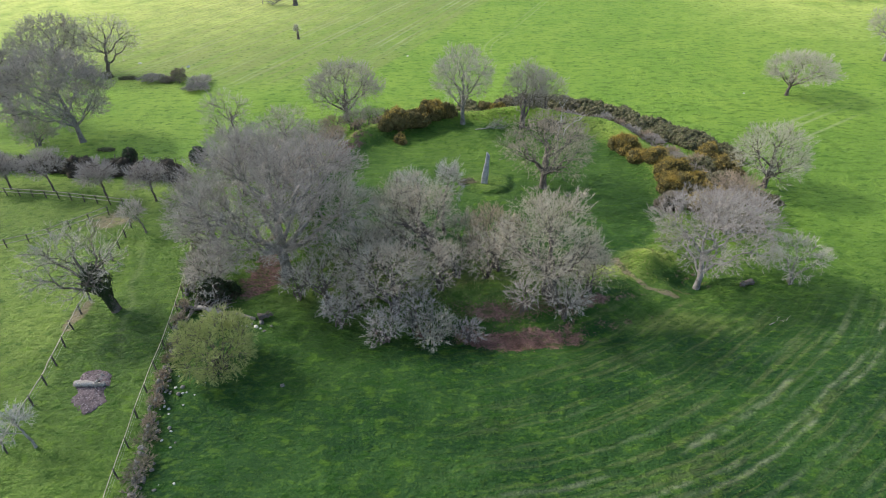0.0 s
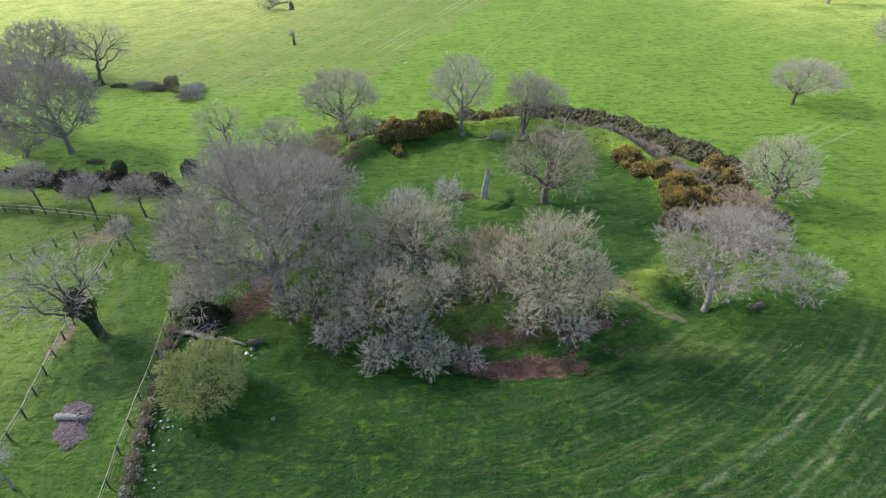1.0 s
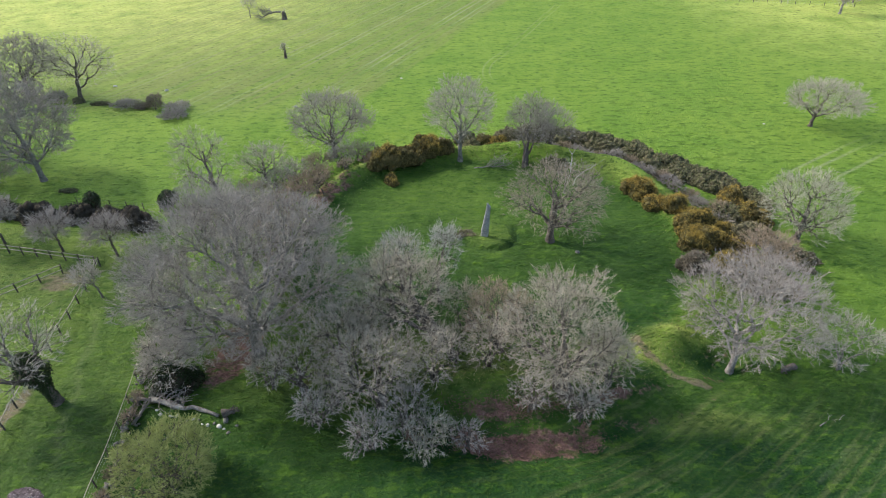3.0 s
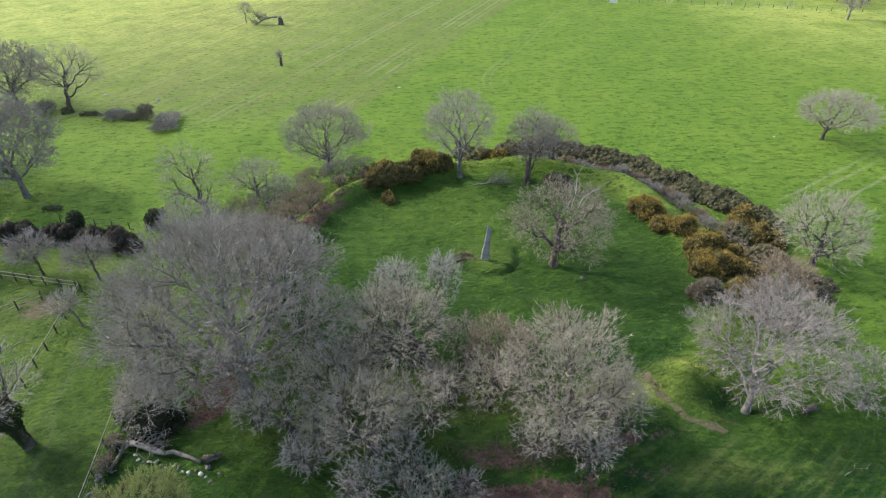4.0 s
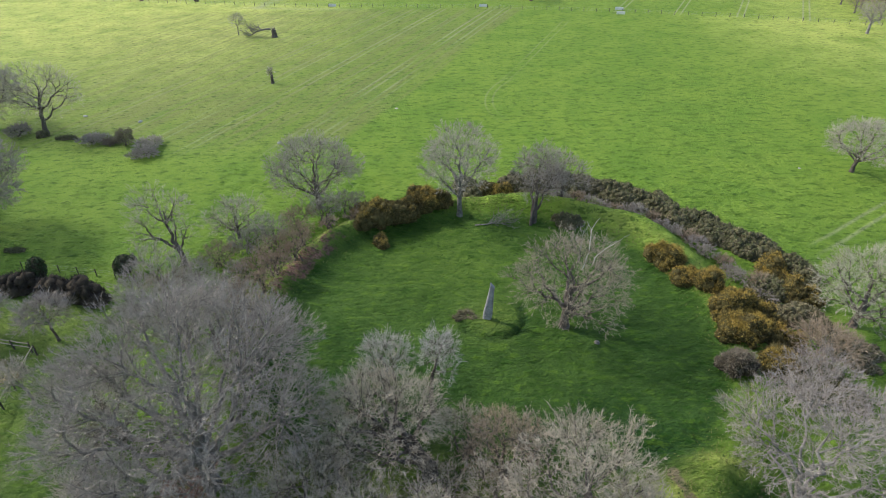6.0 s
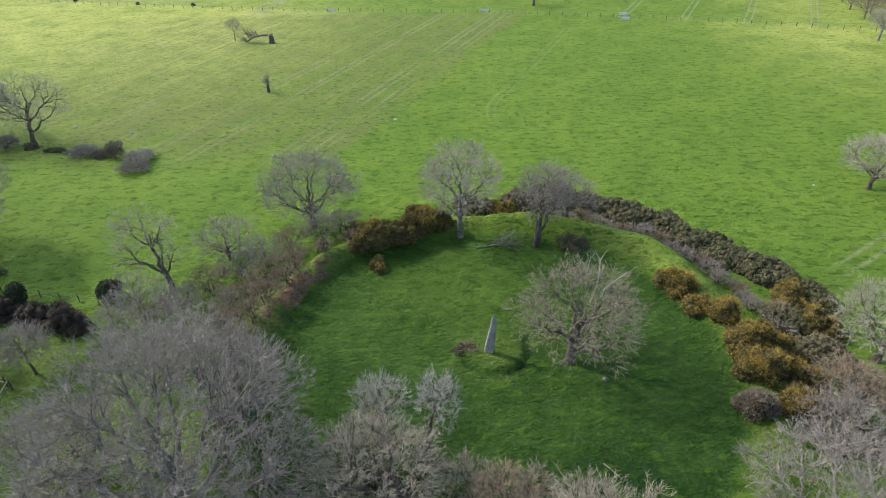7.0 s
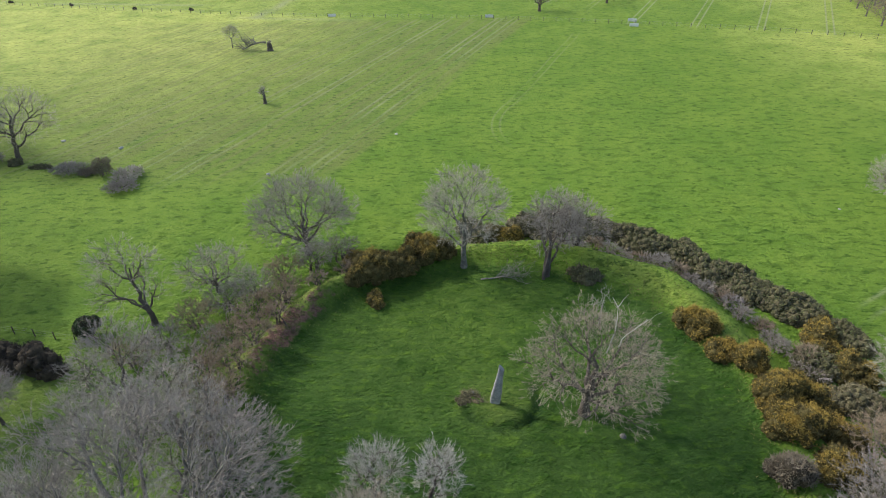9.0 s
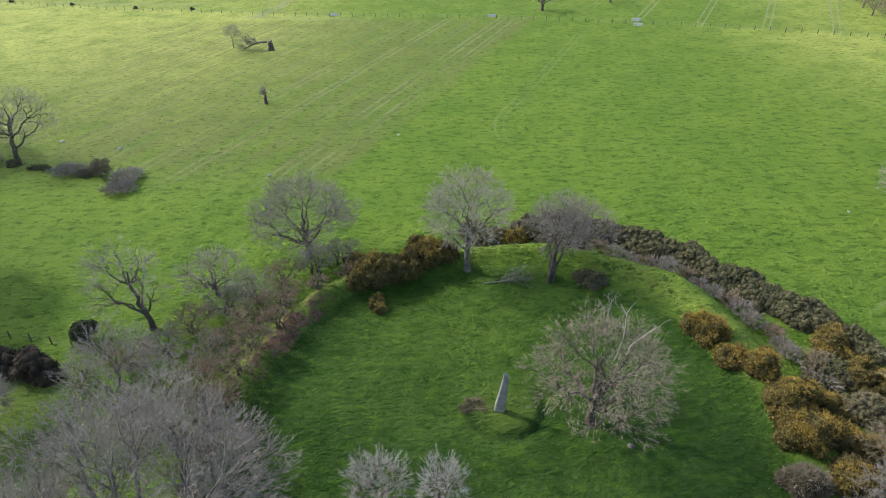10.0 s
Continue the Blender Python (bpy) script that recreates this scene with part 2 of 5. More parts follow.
SHADE_CORE = simple("shrub_shade_core", (0.03, 0.026, 0.018), (0.075, 0.06, 0.04), 1.0, 0.95, 0.1)
STONE = simple("granite", (0.23, 0.235, 0.24), (0.40, 0.40, 0.395), 1.6, 0.85, 0.02, fine=(0.46, 0.46, 0.42))
RUBBLE = simple("field_stone", (0.09, 0.085, 0.075), (0.25, 0.24, 0.21), 1.3, 0.9, 0.03, fine=(0.12, 0.13, 0.07))
WHITE_STONE = simple("pale_stone", (0.34, 0.34, 0.31), (0.52, 0.52, 0.48), 1.3, 0.85, 0.03)
RAIL = simple("weathered_rail", (0.22, 0.20, 0.15), (0.36, 0.34, 0.27), 2.0, 0.85, 0.01, fine=(0.2, 0.22, 0.13))
POST = simple("dark_post", (0.04, 0.036, 0.03), (0.10, 0.09, 0.075), 2.0, 0.85, 0.01)
WIRE = simple("galvanised_wire", (0.25, 0.25, 0.25), (0.4, 0.4, 0.4), 4.0, 0.5)
MULCH = simple("wood_mulch", (0.045, 0.034, 0.036), (0.15, 0.12, 0.125), 3.5, 0.95, 0.08, fine=(0.26, 0.23, 0.24))
DEADWOOD = simple("bleached_deadwood", (0.13, 0.12, 0.105), (0.34, 0.32, 0.285), 1.0, 0.85, 0.03, fine=(0.12, 0.10, 0.08))
DEAD_PALE = simple("bleached_limb", (0.32, 0.305, 0.27), (0.50, 0.48, 0.44), 1.0, 0.8, 0.02)
LEAF_LITTER = simple("fallen_leaves", (0.13, 0.07, 0.056), (0.26, 0.15, 0.12), 0.7, 0.85, vary=0.4)
TROUGH = simple("pale_trough", (0.55, 0.56, 0.56), (0.72, 0.72, 0.70), 1.0, 0.6)


# ---- mesh helpers ----
def mesh_of(name, verts, quads=None, tris=None, material=None, smooth=True):
    me = bpy.data.meshes.new(name)
    verts = np.asarray(verts, np.float32).reshape(-1, 3)
    q = np.zeros((0, 4), np.int32) if quads is None else np.asarray(quads, np.int32).reshape(-1, 4)
    t = np.zeros((0, 3), np.int32) if tris is None else np.asarray(tris, np.int32).reshape(-1, 3)
    me.vertices.add(len(verts))
    me.vertices.foreach_set("co", verts.ravel())
    loops = np.concatenate([q.ravel(), t.ravel()])
    me.loops.add(len(loops))
    me.loops.foreach_set("vertex_index", loops)
    starts = np.concatenate([np.arange(len(q)) * 4, len(q) * 4 + np.arange(len(t)) * 3]).astype(np.int32)
    me.polygons.add(len(starts))
    me.polygons.foreach_set("loop_start", starts)
    me.update(calc_edges=True)
    me.validate()
    if smooth:
        me.polygons.foreach_set("use_smooth", np.ones(len(me.polygons), bool))
    if material:
        me.materials.append(material)
    return me


def child(name, me, parent, label="", kind=""):
    ob = new(name, me)
    ob.parent = parent
    return tagged(ob, label, kind=kind)


def part(name, bm, material, parent, label=""):
    me = bpy.data.meshes.new(name)
    bm.to_mesh(me)
    bm.free()
    me.materials.append(material)
    return child(name, me, parent, label)


def unit(v):
    return v / np.maximum(np.linalg.norm(v, axis=-1, keepdims=True), 1e-9)


def tubes(P, R, n, base=0):
    """Tapered tubes along many polylines of one length. P (B, K, 3), R (B, K). Returns vertices and quads."""
    P, R = np.asarray(P, float), np.asarray(R, float)
    B, K, _ = P.shape
    d = np.empty_like(P)
    d[:, 1:-1] = P[:, 2:] - P[:, :-2]
    d[:, 0], d[:, -1] = P[:, 1] - P[:, 0], P[:, -1] - P[:, -2]
    d = unit(d)
    ref = np.where(np.abs(d[:, :1, 2:3]) > 0.9, [1.0, 0, 0], [0, 0, 1.0])
    u = unit(np.cross(d, np.broadcast_to(ref, d.shape)))
    v = np.cross(d, u)
    a = np.arange(n) * 2 * np.pi / n
    ring = u[:, :, None] * np.cos(a)[:, None] + v[:, :, None] * np.sin(a)[:, None]
    verts = P[:, :, None] + ring * R[:, :, None, None]
    idx = np.arange(B * K * n).reshape(B, K, n) + base
    nxt = np.roll(idx, -1, 2)
    quads = np.stack([idx[:, :-1], nxt[:, :-1], nxt[:, 1:], idx[:, 1:]], -1).reshape(-1, 4)
    return verts.reshape(-1, 3), quads


def gather(pieces):
    """Joins (verts, quads) pieces."""
    vs, qs, n = [], [], 0
    for v, q in pieces:
        vs.append(v)
        qs.append(q + n)
        n += len(v)
    return np.concatenate(vs), np.concatenate(qs)


def curve_between(rng, a, b, push, K=6, wobble=0.06):
    """A bent polyline from a to b; push: the way it sets out."""
    a, b = np.asarray(a, float), np.asarray(b, float)
    L = np.linalg.norm(b - a)
    c = a + push * L * 0.5
    t = np.linspace(0, 1, K)[:, None]
    p = (1 - t) ** 2 * a + 2 * t * (1 - t) * c + t**2 * b
    p[1:] += rng.normal(0, wobble * L / 2, (K - 1, 3)) * np.linspace(0.4, 1, K - 1)[:, None]
    return p


def clusters(rng, pts, k):
    k = min(k, len(pts))
    c = pts[rng.choice(len(pts), k, replace=False)]
    for _ in range(6):
        own = ((pts[:, None] - c[None]) ** 2).sum(-1).argmin(1)
        c = np.array([pts[own == i].mean(0) if (own == i).any() else c[i] for i in range(k)])
    return [pts[own == i] for i in range(k) if (own == i).any()]


def ss(a, b, x):
    t = np.clip((x - a) / (b - a), 0, 1)
    return t * t * (3 - 2 * t)


GAP = math.atan2(-20, 15)


def bowl(x, y, cx, cy, rx, ry):
    return np.exp(-(((x - cx) / rx) ** 2) - (((y - cy) / ry) ** 2))


def ground_z(x, y):
    """Height of the ground: pasture, ring bank with its ditch, the entrance gap and the low platform round the stone."""
    x, y = np.asarray(x, float), np.asarray(y, float)
    r, a = np.hypot(x - CX, y - CY), np.arctan2(y - CY, x - CX)
    rr = r + 0.7 * np.sin(3 * a + 1) + 0.5 * np.sin(7 * a)
    rr = rr - 2.4 * np.exp(-(((a - 0.75) / 0.45) ** 2))
    gap = np.exp(-(((a - GAP) / 0.09) ** 2))
    tall = 1.6 + 0.4 * np.sin(5 * a + 2) + 0.3 * np.sin(11 * a)
    tall = tall * (1 - 0.8 * np.exp(-(((a + 0.35) / 0.6) ** 2)))
    z = 1.0 * (1 - ss(30, 37, rr)) + tall * np.exp(-(((rr - 26.3) / 2.0) ** 2)) * (1 - 0.8 * gap) - 1.3 * np.exp(-(((rr - 31.5) / 2.4) ** 2)) * (1 - 0.7 * gap)
    s = np.hypot(x - 3.4, y - 80.2)
    z = z + 0.10 * (1 - ss(2.6, 3.4, s)) - 0.55 * np.exp(-(((s - 3.6) / 0.42) ** 2)) * ss(1.5, -1.5, y - 80.2 - 0.5 * (x - 3.4))
    z = z - 1.1 * bowl(x, y, 24.6, 57.7, 3.0, 1.8) - 0.8 * bowl(x, y, 15.6, 54.4, 2.0, 1.4) + 0.8 * bowl(x, y, 20.6, 60.8, 2.2, 1.2) + 0.5 * bowl(x, y, 17.0, 49.6, 3.0, 1.0)
    roll = 0.10 * np.sin(x * 0.31 + 0.5) * np.sin(y * 0.27) + 0.05 * np.sin(x * 0.9 + y * 0.55) + 0.04 * np.sin(y * 1.1 - x * 0.37)
    lumpy = 0.07 * np.sin(0.9 * x + 0.4 * y + np.sin(y * 0.7)) * np.sin(0.8 * y - 0.3 * x + np.sin(x)) + 0.04 * np.sin(3.1 * x + 1.1) * np.sin(2.7 * y)
    z = z + lumpy * np.exp(-(((r - 28) / 5.5) ** 2))
    return z + roll * ss(60, 20, np.abs(x)) * ss(180, 120, y)


def on(x, y, dz=0.0):
    return Vector((x, y, float(ground_z(x, y)) + dz))


# ---- ground: one sheet to the horizon ----
def spread(lo, hi, step, wide, near_step, reach, grow=1.25):
    """Grid lines: fine from lo to hi, coarser out to the pair wide, then ever wider to the horizon."""
    core = np.arange(lo, hi + step / 2, step)
    left, right = list(np.arange(lo - near_step, wide[0], -near_step)), list(np.arange(core[-1] + near_step, wide[1], near_step))
    s = near_step
    while right[-1] < reach:
        s *= grow
        right.append(right[-1] + s)
        left.append(left[-1] - s)
    return np.concatenate([left[::-1], core, right])


def knolls(x, y, size, seed):
    """Smooth random unevenness between -1 and 1, about size metres from hump to hump."""
    table = np.random.default_rng(seed).uniform(-1, 1, (256, 256))
    u, v = x / size, y / size
    i, j = np.floor(u).astype(int), np.floor(v).astype(int)
    f, g = ss(0, 1, u - i), ss(0, 1, v - j)
    i, j = i % 256, j % 256
    k, m = (i + 1) % 256, (j + 1) % 256
    return (table[i, j] * (1 - f) + table[k, j] * f) * (1 - g) + (table[i, m] * (1 - f) + table[k, m] * f) * g


def build_ground():
    gx, gy = spread(-46, 48, 0.42, (-200, 150), 3.0, 3000), spread(26, 122, 0.42, (10, 300), 2.0, 3000)
    X, Y = np.meshgrid(gx, gy)
    Z = ground_z(X, Y)
    core = ss(50, 44, np.abs(X)) * ss(126, 116, Y)
    Z += core * (0.10 * knolls(X, Y, 1.3, 3) + 0.09 * knolls(X + 0.5 * Y, Y, 0.85, 4))
    n, m = len(gy), len(gx)
    idx = np.arange(n * m).reshape(n, m)
    quads = np.stack([idx[:-1, :-1], idx[:-1, 1:], idx[1:, 1:], idx[1:, :-1]], -1).reshape(-1, 4)
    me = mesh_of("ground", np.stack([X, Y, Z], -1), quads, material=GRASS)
    r, a = np.hypot(X - CX, Y - CY), np.arctan2(Y - CY, X - CX)
    wall_x = -27.2 - (Y - 33) * 0.235
    paddock = ss(0.5, -1.0, X - wall_x) * ss(86, 83, Y)
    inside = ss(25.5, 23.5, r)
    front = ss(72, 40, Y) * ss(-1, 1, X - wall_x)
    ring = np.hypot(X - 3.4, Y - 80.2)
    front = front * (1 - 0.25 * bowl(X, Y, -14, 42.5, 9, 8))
    # shade in hollows, stone's ditch and inner bank slope, painted as darker grass
    hollow_shade = bowl(X, Y, 24.6, 57.7, 3.0, 1.8) + bowl(X, Y, 15.6, 54.4, 2.2, 1.5) + np.exp(-(((ring - 3.6) / 0.42) ** 2)) * ss(1.5, -1.5, Y - 80.2 - 0.5 * (X - 3.4)) + 0.4 * np.exp(-(((r - 26.0) / 2.2) ** 2)) * ss(0.2, -0.4, np.cos(a))
    # lusher ground, plus cloud shadow painted over the front field
    lush_shade = np.clip(0.6 * hollow_shade + 0.64 * inside - 0.26 * bowl(X, Y, 2, 91, 14, 11) + 0.95 * front + 0.2 * ss(120, 85, Y) * (1 - paddock) + paddock * (0.66 + 0.32 * bowl(X, Y, -35.0, 46, 7, 12) + 0.2 * bowl(X, Y, -52, 72, 9, 6)), 0, 1)
    bank = np.exp(-(((r - 26.0) / 2.2) ** 2))
    arc = Y - 0.018 * (X - 4.5) ** 2
    litter = 0.85 * bowl(X, arc, 5.5, 47.6, 6.5, 1.1) + 0.8 * bowl(X, arc, 3.2, 50.6, 3.6, 1.0) + 0.5 * bowl(X, arc, 13.0, 50.4, 3.0, 0.7) + 0.75 * np.exp(-(((X + 24) / 2.5) ** 2) - (((Y - 58) / 5) ** 2)) + 0.28 * np.exp(-(((r - 31) / 2.5) ** 2)) * (np.sin(a) < -0.3) + 0.8 * np.exp(-(((r - 25.4) / 1.8) ** 2)) * bowl(a, 0, 2.75, 0, 0.3, 9) + 0.45 * np.exp(-(((r - 34.2) / 1.6) ** 2)) * bowl(a, 0, 0.7, 0, 0.5, 9)
    gate = np.zeros_like(X)
    trod = ((17.6, 60.2), (18.6, 57.4), (19.9, 55.0), (23.0, 54.0))
    for (x0, y0), (x1, y1) in zip(trod, trod[1:]):
        u = np.clip(((X - x0) * (x1 - x0) + (Y - y0) * (y1 - y0)) / ((x1 - x0) ** 2 + (y1 - y0) ** 2), 0, 1)
        gate = np.maximum(gate, np.exp(-(((X - x0 - u * (x1 - x0)) ** 2 + (Y - y0 - u * (y1 - y0)) ** 2) / 0.38)) * 0.9)
    gate = gate + 0.5 * bowl(X, Y, 15.6, 53.6, 2.6, 0.6)
    edge = np.interp(X, [-200, -131.7, -65.0, 5.5, 49.7, 82.7, 118], [284, 265.2, 250.8, 242.2, 232.0, 222.6, 209.5]) - Y
    next_field = ss(0, -2, edge) * ss(35, 50, X)
    verge = 0.42 * np.exp(-((edge / 1.6) ** 2))
    track_end = np.exp(-(((X + 73 - (Y - 250) * 0.15) / 1.6) ** 2)) * ss(246, 252, Y) * ss(300, 280, Y)
    corner = 0.9 * np.exp(-(((X + 49) / 4.0) ** 2) - (((Y - 71.5) / 3.0) ** 2)) + 0.8 * np.exp(-(((X + 42.5) / 1.3) ** 2) - (((Y - 51) / 4) ** 2))
    worn = 0.6 * bowl(X, Y, 0.4, 81.0, 1.3, 0.8) + 0.95 * gate + verge + corner + 0.5 * np.exp(-((X + 14.3) ** 2 + (Y - 148) ** 2) / 2.5) + 0.55 * np.exp(-((X + 34.6) ** 2 + (Y - 130.9) ** 2) / 5)
    tracks = ss(58, 51, Y) * ss(-8, 16, X)
    far_tracks = ss(122, 138, Y) * ss(32, 22, X) * ss(246, 240, Y) * ss(-140, -70, X)
    # dry grass, plus painted sunlight on bank crests and the far pasture
    dry_sunlit = np.clip(0.42 * np.exp(-(((r - 26.8) / 1.6) ** 2)) * ss(0.1, -0.5, np.cos(a)) * ss(-0.3, 0.2, np.sin(a)) + 0.3 * np.exp(-(((r - 27.6) / 1.8) ** 2)) * bowl(a, 0, 0.8, 0, 0.5, 9) + 0.75 * bowl(X, Y, 16.0, 58.4, 3.0, 1.6) + 0.5 * bowl(X, Y, 22.0, 60.8, 2.6, 1.0) + 0.3 * np.exp(-(((X + 4) / 14) ** 2) - (((Y - 57) / 5) ** 2)) + 0.35 * bowl(X, Y, 22.5, 50.0, 5.0, 1.2) + paddock * (0.05 + 0.10 * ss(-38, -46, X)) + ss(120, 230, Y) * (0.05 + 0.9 * ss(-15, -80, X) + 0.9 * ss(55, 105, X)) * ss(-4, 0, edge) + (0.08 + 0.45 * ss(75, 110, X) + 0.5 * ss(-20, -80, X)) * ss(0, -3, edge) + 0.12 * np.exp(-((X - 3.2) ** 2 + (Y - 79.5) ** 2) / 8), 0, 1)
    track_end = track_end + 0.8 * np.exp(-(((Y - 278 + (X + 150) * 0.13) / 1.3) ** 2)) * ss(-170, -160, X) * ss(-95, -105, X)
    side_tracks = ss(44, 50, X) * ss(92, 80, X) * ss(86, 92, Y) * ss(126, 118, Y)
    trail = 0.22 * np.exp(-(((X + 36.9 + (Y - 50.8) * 0.32 + 0.3 * np.sin(Y * 0.8)) / 0.3) ** 2)) * ss(44, 48, Y) * ss(68, 64, Y)
    inside_fence = 0.6 * np.exp(-(((edge - 3.5) / 1.5) ** 2)) * ss(-85, -75, X) * ss(-30, -50, X)
    track_end = track_end + trail + inside_fence
    for name, v in (("lush_shade", lush_shade), ("dry_sunlit", dry_sunlit), ("litter", litter), ("worn", worn), ("tracks", tracks), ("far_tracks", far_tracks), ("next_field", next_field), ("path", track_end), ("side_tracks", side_tracks)):
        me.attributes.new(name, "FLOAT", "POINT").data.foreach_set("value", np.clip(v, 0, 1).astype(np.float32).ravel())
    tagged(new("ground", me), "rolling green spring pasture with a grassed ring bank and ditch", "ground", kind="structure")


build_ground()


# ---- bare trees ----
def crown_cloud(rng, n, a, b, low, clumps=16, lump=0.3):
    """Points of a crown: domed sprays set round an ellipsoid, densest on their outer sides, with a thin filling."""
    g = np.arange(clumps) + 0.5
    up, turn = 1 - 1.6 * g / clumps, g * 2.39996 + rng.uniform(0, 6.28)
    flat = np.sqrt(np.maximum(0, 1 - up**2))
    c = np.stack([flat * np.cos(turn), flat * np.sin(turn), up], -1) + rng.normal(0, 0.07 + 0.25 * lump, (clumps, 3))
    size = rng.uniform(0.7, 1.3, clumps) * min(0.46, 1.85 / math.sqrt(clumps))
    c = unit(c) * (1.0 - 0.9 * size * rng.uniform(0.85, 1.25 + lump, clumps))[:, None]
    c *= rng.uniform(1.04 - 0.55 * lump, 1.04, (clumps, 1))
    share = size**2 / (size**2).sum()
    own = rng.choice(clumps, n, p=share)
    d = unit(unit(rng.normal(size=(n, 3))) + 0.65 * unit(c[own] + [0, 0, 0.35]))
    p = c[own] + d * (size[own] * rng.random(n) ** 0.33)[:, None]
    fill = rng.random(n) < 0.22
    e = unit(rng.normal(size=(n, 3)))
    p[fill] = e[fill] * (0.82 * rng.random(int(fill.sum())) ** 0.4)[:, None]
    p = p * [a, a, b]
    p[:, 2] *= np.where(p[:, 2] < 0, low, 1)
    return p


def joint(line, goals, first):
    """For each goal, the vertex of a bent line from which a side shoot runs forward to it."""
    way = unit(np.gradient(line, axis=0))
    d = goals[:, None] - line[None]
    far = np.linalg.norm(d, axis=-1)
    ahead = (d * way[None]).sum(-1) / np.maximum(far, 1e-6)
    cost = far * (1 + 2.2 * np.maximum(0, 0.72 - ahead))
    cost[:, :first] = 1e9
    return cost.argmin(1), way


def slivers(rng, at, way, length, width):
    """Fine twig ends, one slim face each. Returns vertices and triangles."""
    n = len(at)
    u = unit(np.cross(way, rng.normal(size=(n, 3)))) * (np.asarray(width).reshape(-1, 1) * 0.5)
    verts = np.stack([at - u, at + u, at + way * np.asarray(length).reshape(-1, 1)], 1).reshape(-1, 3)
    return verts, np.arange(3 * n).reshape(-1, 3)


def tree(name, label, x, y, H, a, b, bark, twig, n=800, k=(7, 6, 5), off=(0, 0), fork=0.3, r0=0.35, low=1.0, twig_len=0.75, side=12, droop=0.0, thick=1.0, seed=1, group="bare trees", category="tree", stems=1, lump=0.1, gnarl=1.0, rise=0.9, lift=0.05):
    """A bare tree: trunk, limbs that fork forward into branches, and a crown of fine twig sprays."""
    rng = np.random.default_rng(seed)
    root = tagged(new(name), label, category, group)
    root.location = on(x, y, -0.15)
    c = np.array([off[0], off[1], H - b])
    reach = twig_len * 0.55
    pts = crown_cloud(rng, n, a - reach, b - reach, low, clumps=int(np.clip(n / 42, 7, 46)), lump=lump) + c
    pts[:, 2] = np.maximum(pts[:, 2], 0.10 * H + rng.random(n) * 0.8)
    F = np.array([off[0] * 0.25, off[1] * 0.25, fork * H])
    tip = c + [0, 0, 0.35 * b]
    leader = np.vstack([curve_between(rng, (0, 0, 0), F, np.array([0, 0, 1.0]), 5, 0.05), curve_between(rng, F, tip, unit(tip - F), 7, 0.07 * gnarl)[1:]])
    rad = r0 * np.concatenate([[1.5, 1.08, 0.97, 0.93, 0.9], np.linspace(0.74, 0.10, 6)])
    pieces = [tubes(leader[None], rad[None], 9)]
    lines = [(leader, rad, 3)]
    for s in range(1, stems):
        base = rng.normal(0, 0.35, 3) * [1, 1, 0]
        end = c + unit(rng.normal(0, 1, 3) * [1, 1, 0.2]) * [a * 0.55, a * 0.55, b * 0.4]
        line = curve_between(rng, base, end, np.array([0, 0, 1.0]), 10, 0.05 * gnarl)
        thin = r0 * np.linspace(0.85, 0.12, 10)
        pieces.append(tubes(line[None], thin[None], 7))
        lines.append((line, thin, 2))
    v, q = gather(pieces)
    child("trunk", mesh_of("trunk", v, q, material=bark), root)
    starts, targets, outs = [], [], []
    for c1 in clusters(rng, pts, k[0]):
        m1 = c1.mean(0)
        best = None
        for line, size, first in lines:
            want = m1[2] - rise * np.hypot(m1[0] - c[0] * 0.4, m1[1] - c[1] * 0.4)
            j = int(np.clip(np.abs(line[:, 2] - want).argmin(), first, len(line) - 2))
            far = np.linalg.norm(m1 - line[j])
            if best is None or far < best[0]:
                best = (far, line, size, j)
        _, line, size, j = best
        e1 = line[j] + (m1 - line[j]) * 1.02
        p1 = curve_between(rng, line[j], e1, unit(unit(m1 - line[j]) * [1.15, 1.15, 0.85] + [0, 0, lift]), 9, 0.055 * gnarl)
        rr1 = min(size[j] * 0.72, r0 * 0.5)
        v, q = tubes(p1[None], (rr1 * np.linspace(1, 0.2, 9) ** 0.9)[None], 6)
        limb = child("limb", mesh_of("limb", v, q, material=bark), root)
        for c2 in clusters(rng, c1, k[1]):
            m2 = c2.mean(0)
            j2, w1 = joint(p1, m2[None], 2)
            j2 = int(j2[0])
            s2 = p1[j2]
            p2 = curve_between(rng, s2, m2, unit(unit(m2 - s2) + 0.6 * w1[j2]), 7, 0.06 * gnarl)
            r2 = max(0.04, rr1 * np.interp(j2, [0, 8], [0.66, 0.3]))
            b3p, b3r = [], []
            for c3 in clusters(rng, c2, k[2]):
                m3 = c3.mean(0)
                j3, w2 = joint(p2, m3[None], 2)
                s3 = p2[int(j3[0])]
                p3 = curve_between(rng, s3, m3, unit(unit(m3 - s3) + 0.6 * w2[int(j3[0])] + [0, 0, 0.15 - droop]), 5, 0.07 * gnarl)
                b3p.append(p3)
                b3r.append(np.linspace(max(0.028, r2 * 0.5), 0.012, 5) * max(thick, 1.0))
                near, _ = joint(p3, c3, 1)
                starts.append(p3[near])
                targets.append(c3)
                outs.append(unit(unit(c3 - c) * 0.8 + 0.6 * unit(m3 - s3) + 1e-6))
            v, q = gather([tubes(p2[None], np.linspace(r2, max(0.02, r2 * 0.3), 7)[None], 4), tubes(b3p, b3r, 3)])
            child("branch", mesh_of("branch", v, q, material=bark), limb)
    s, t, o = np.concatenate(starts), np.concatenate(targets), np.concatenate(outs)
    o = unit(o * 0.8 + unit(t - s + 1e-6) * 0.4 + rng.normal(0, 0.22, o.shape) + [0, 0, 0.42 - droop])
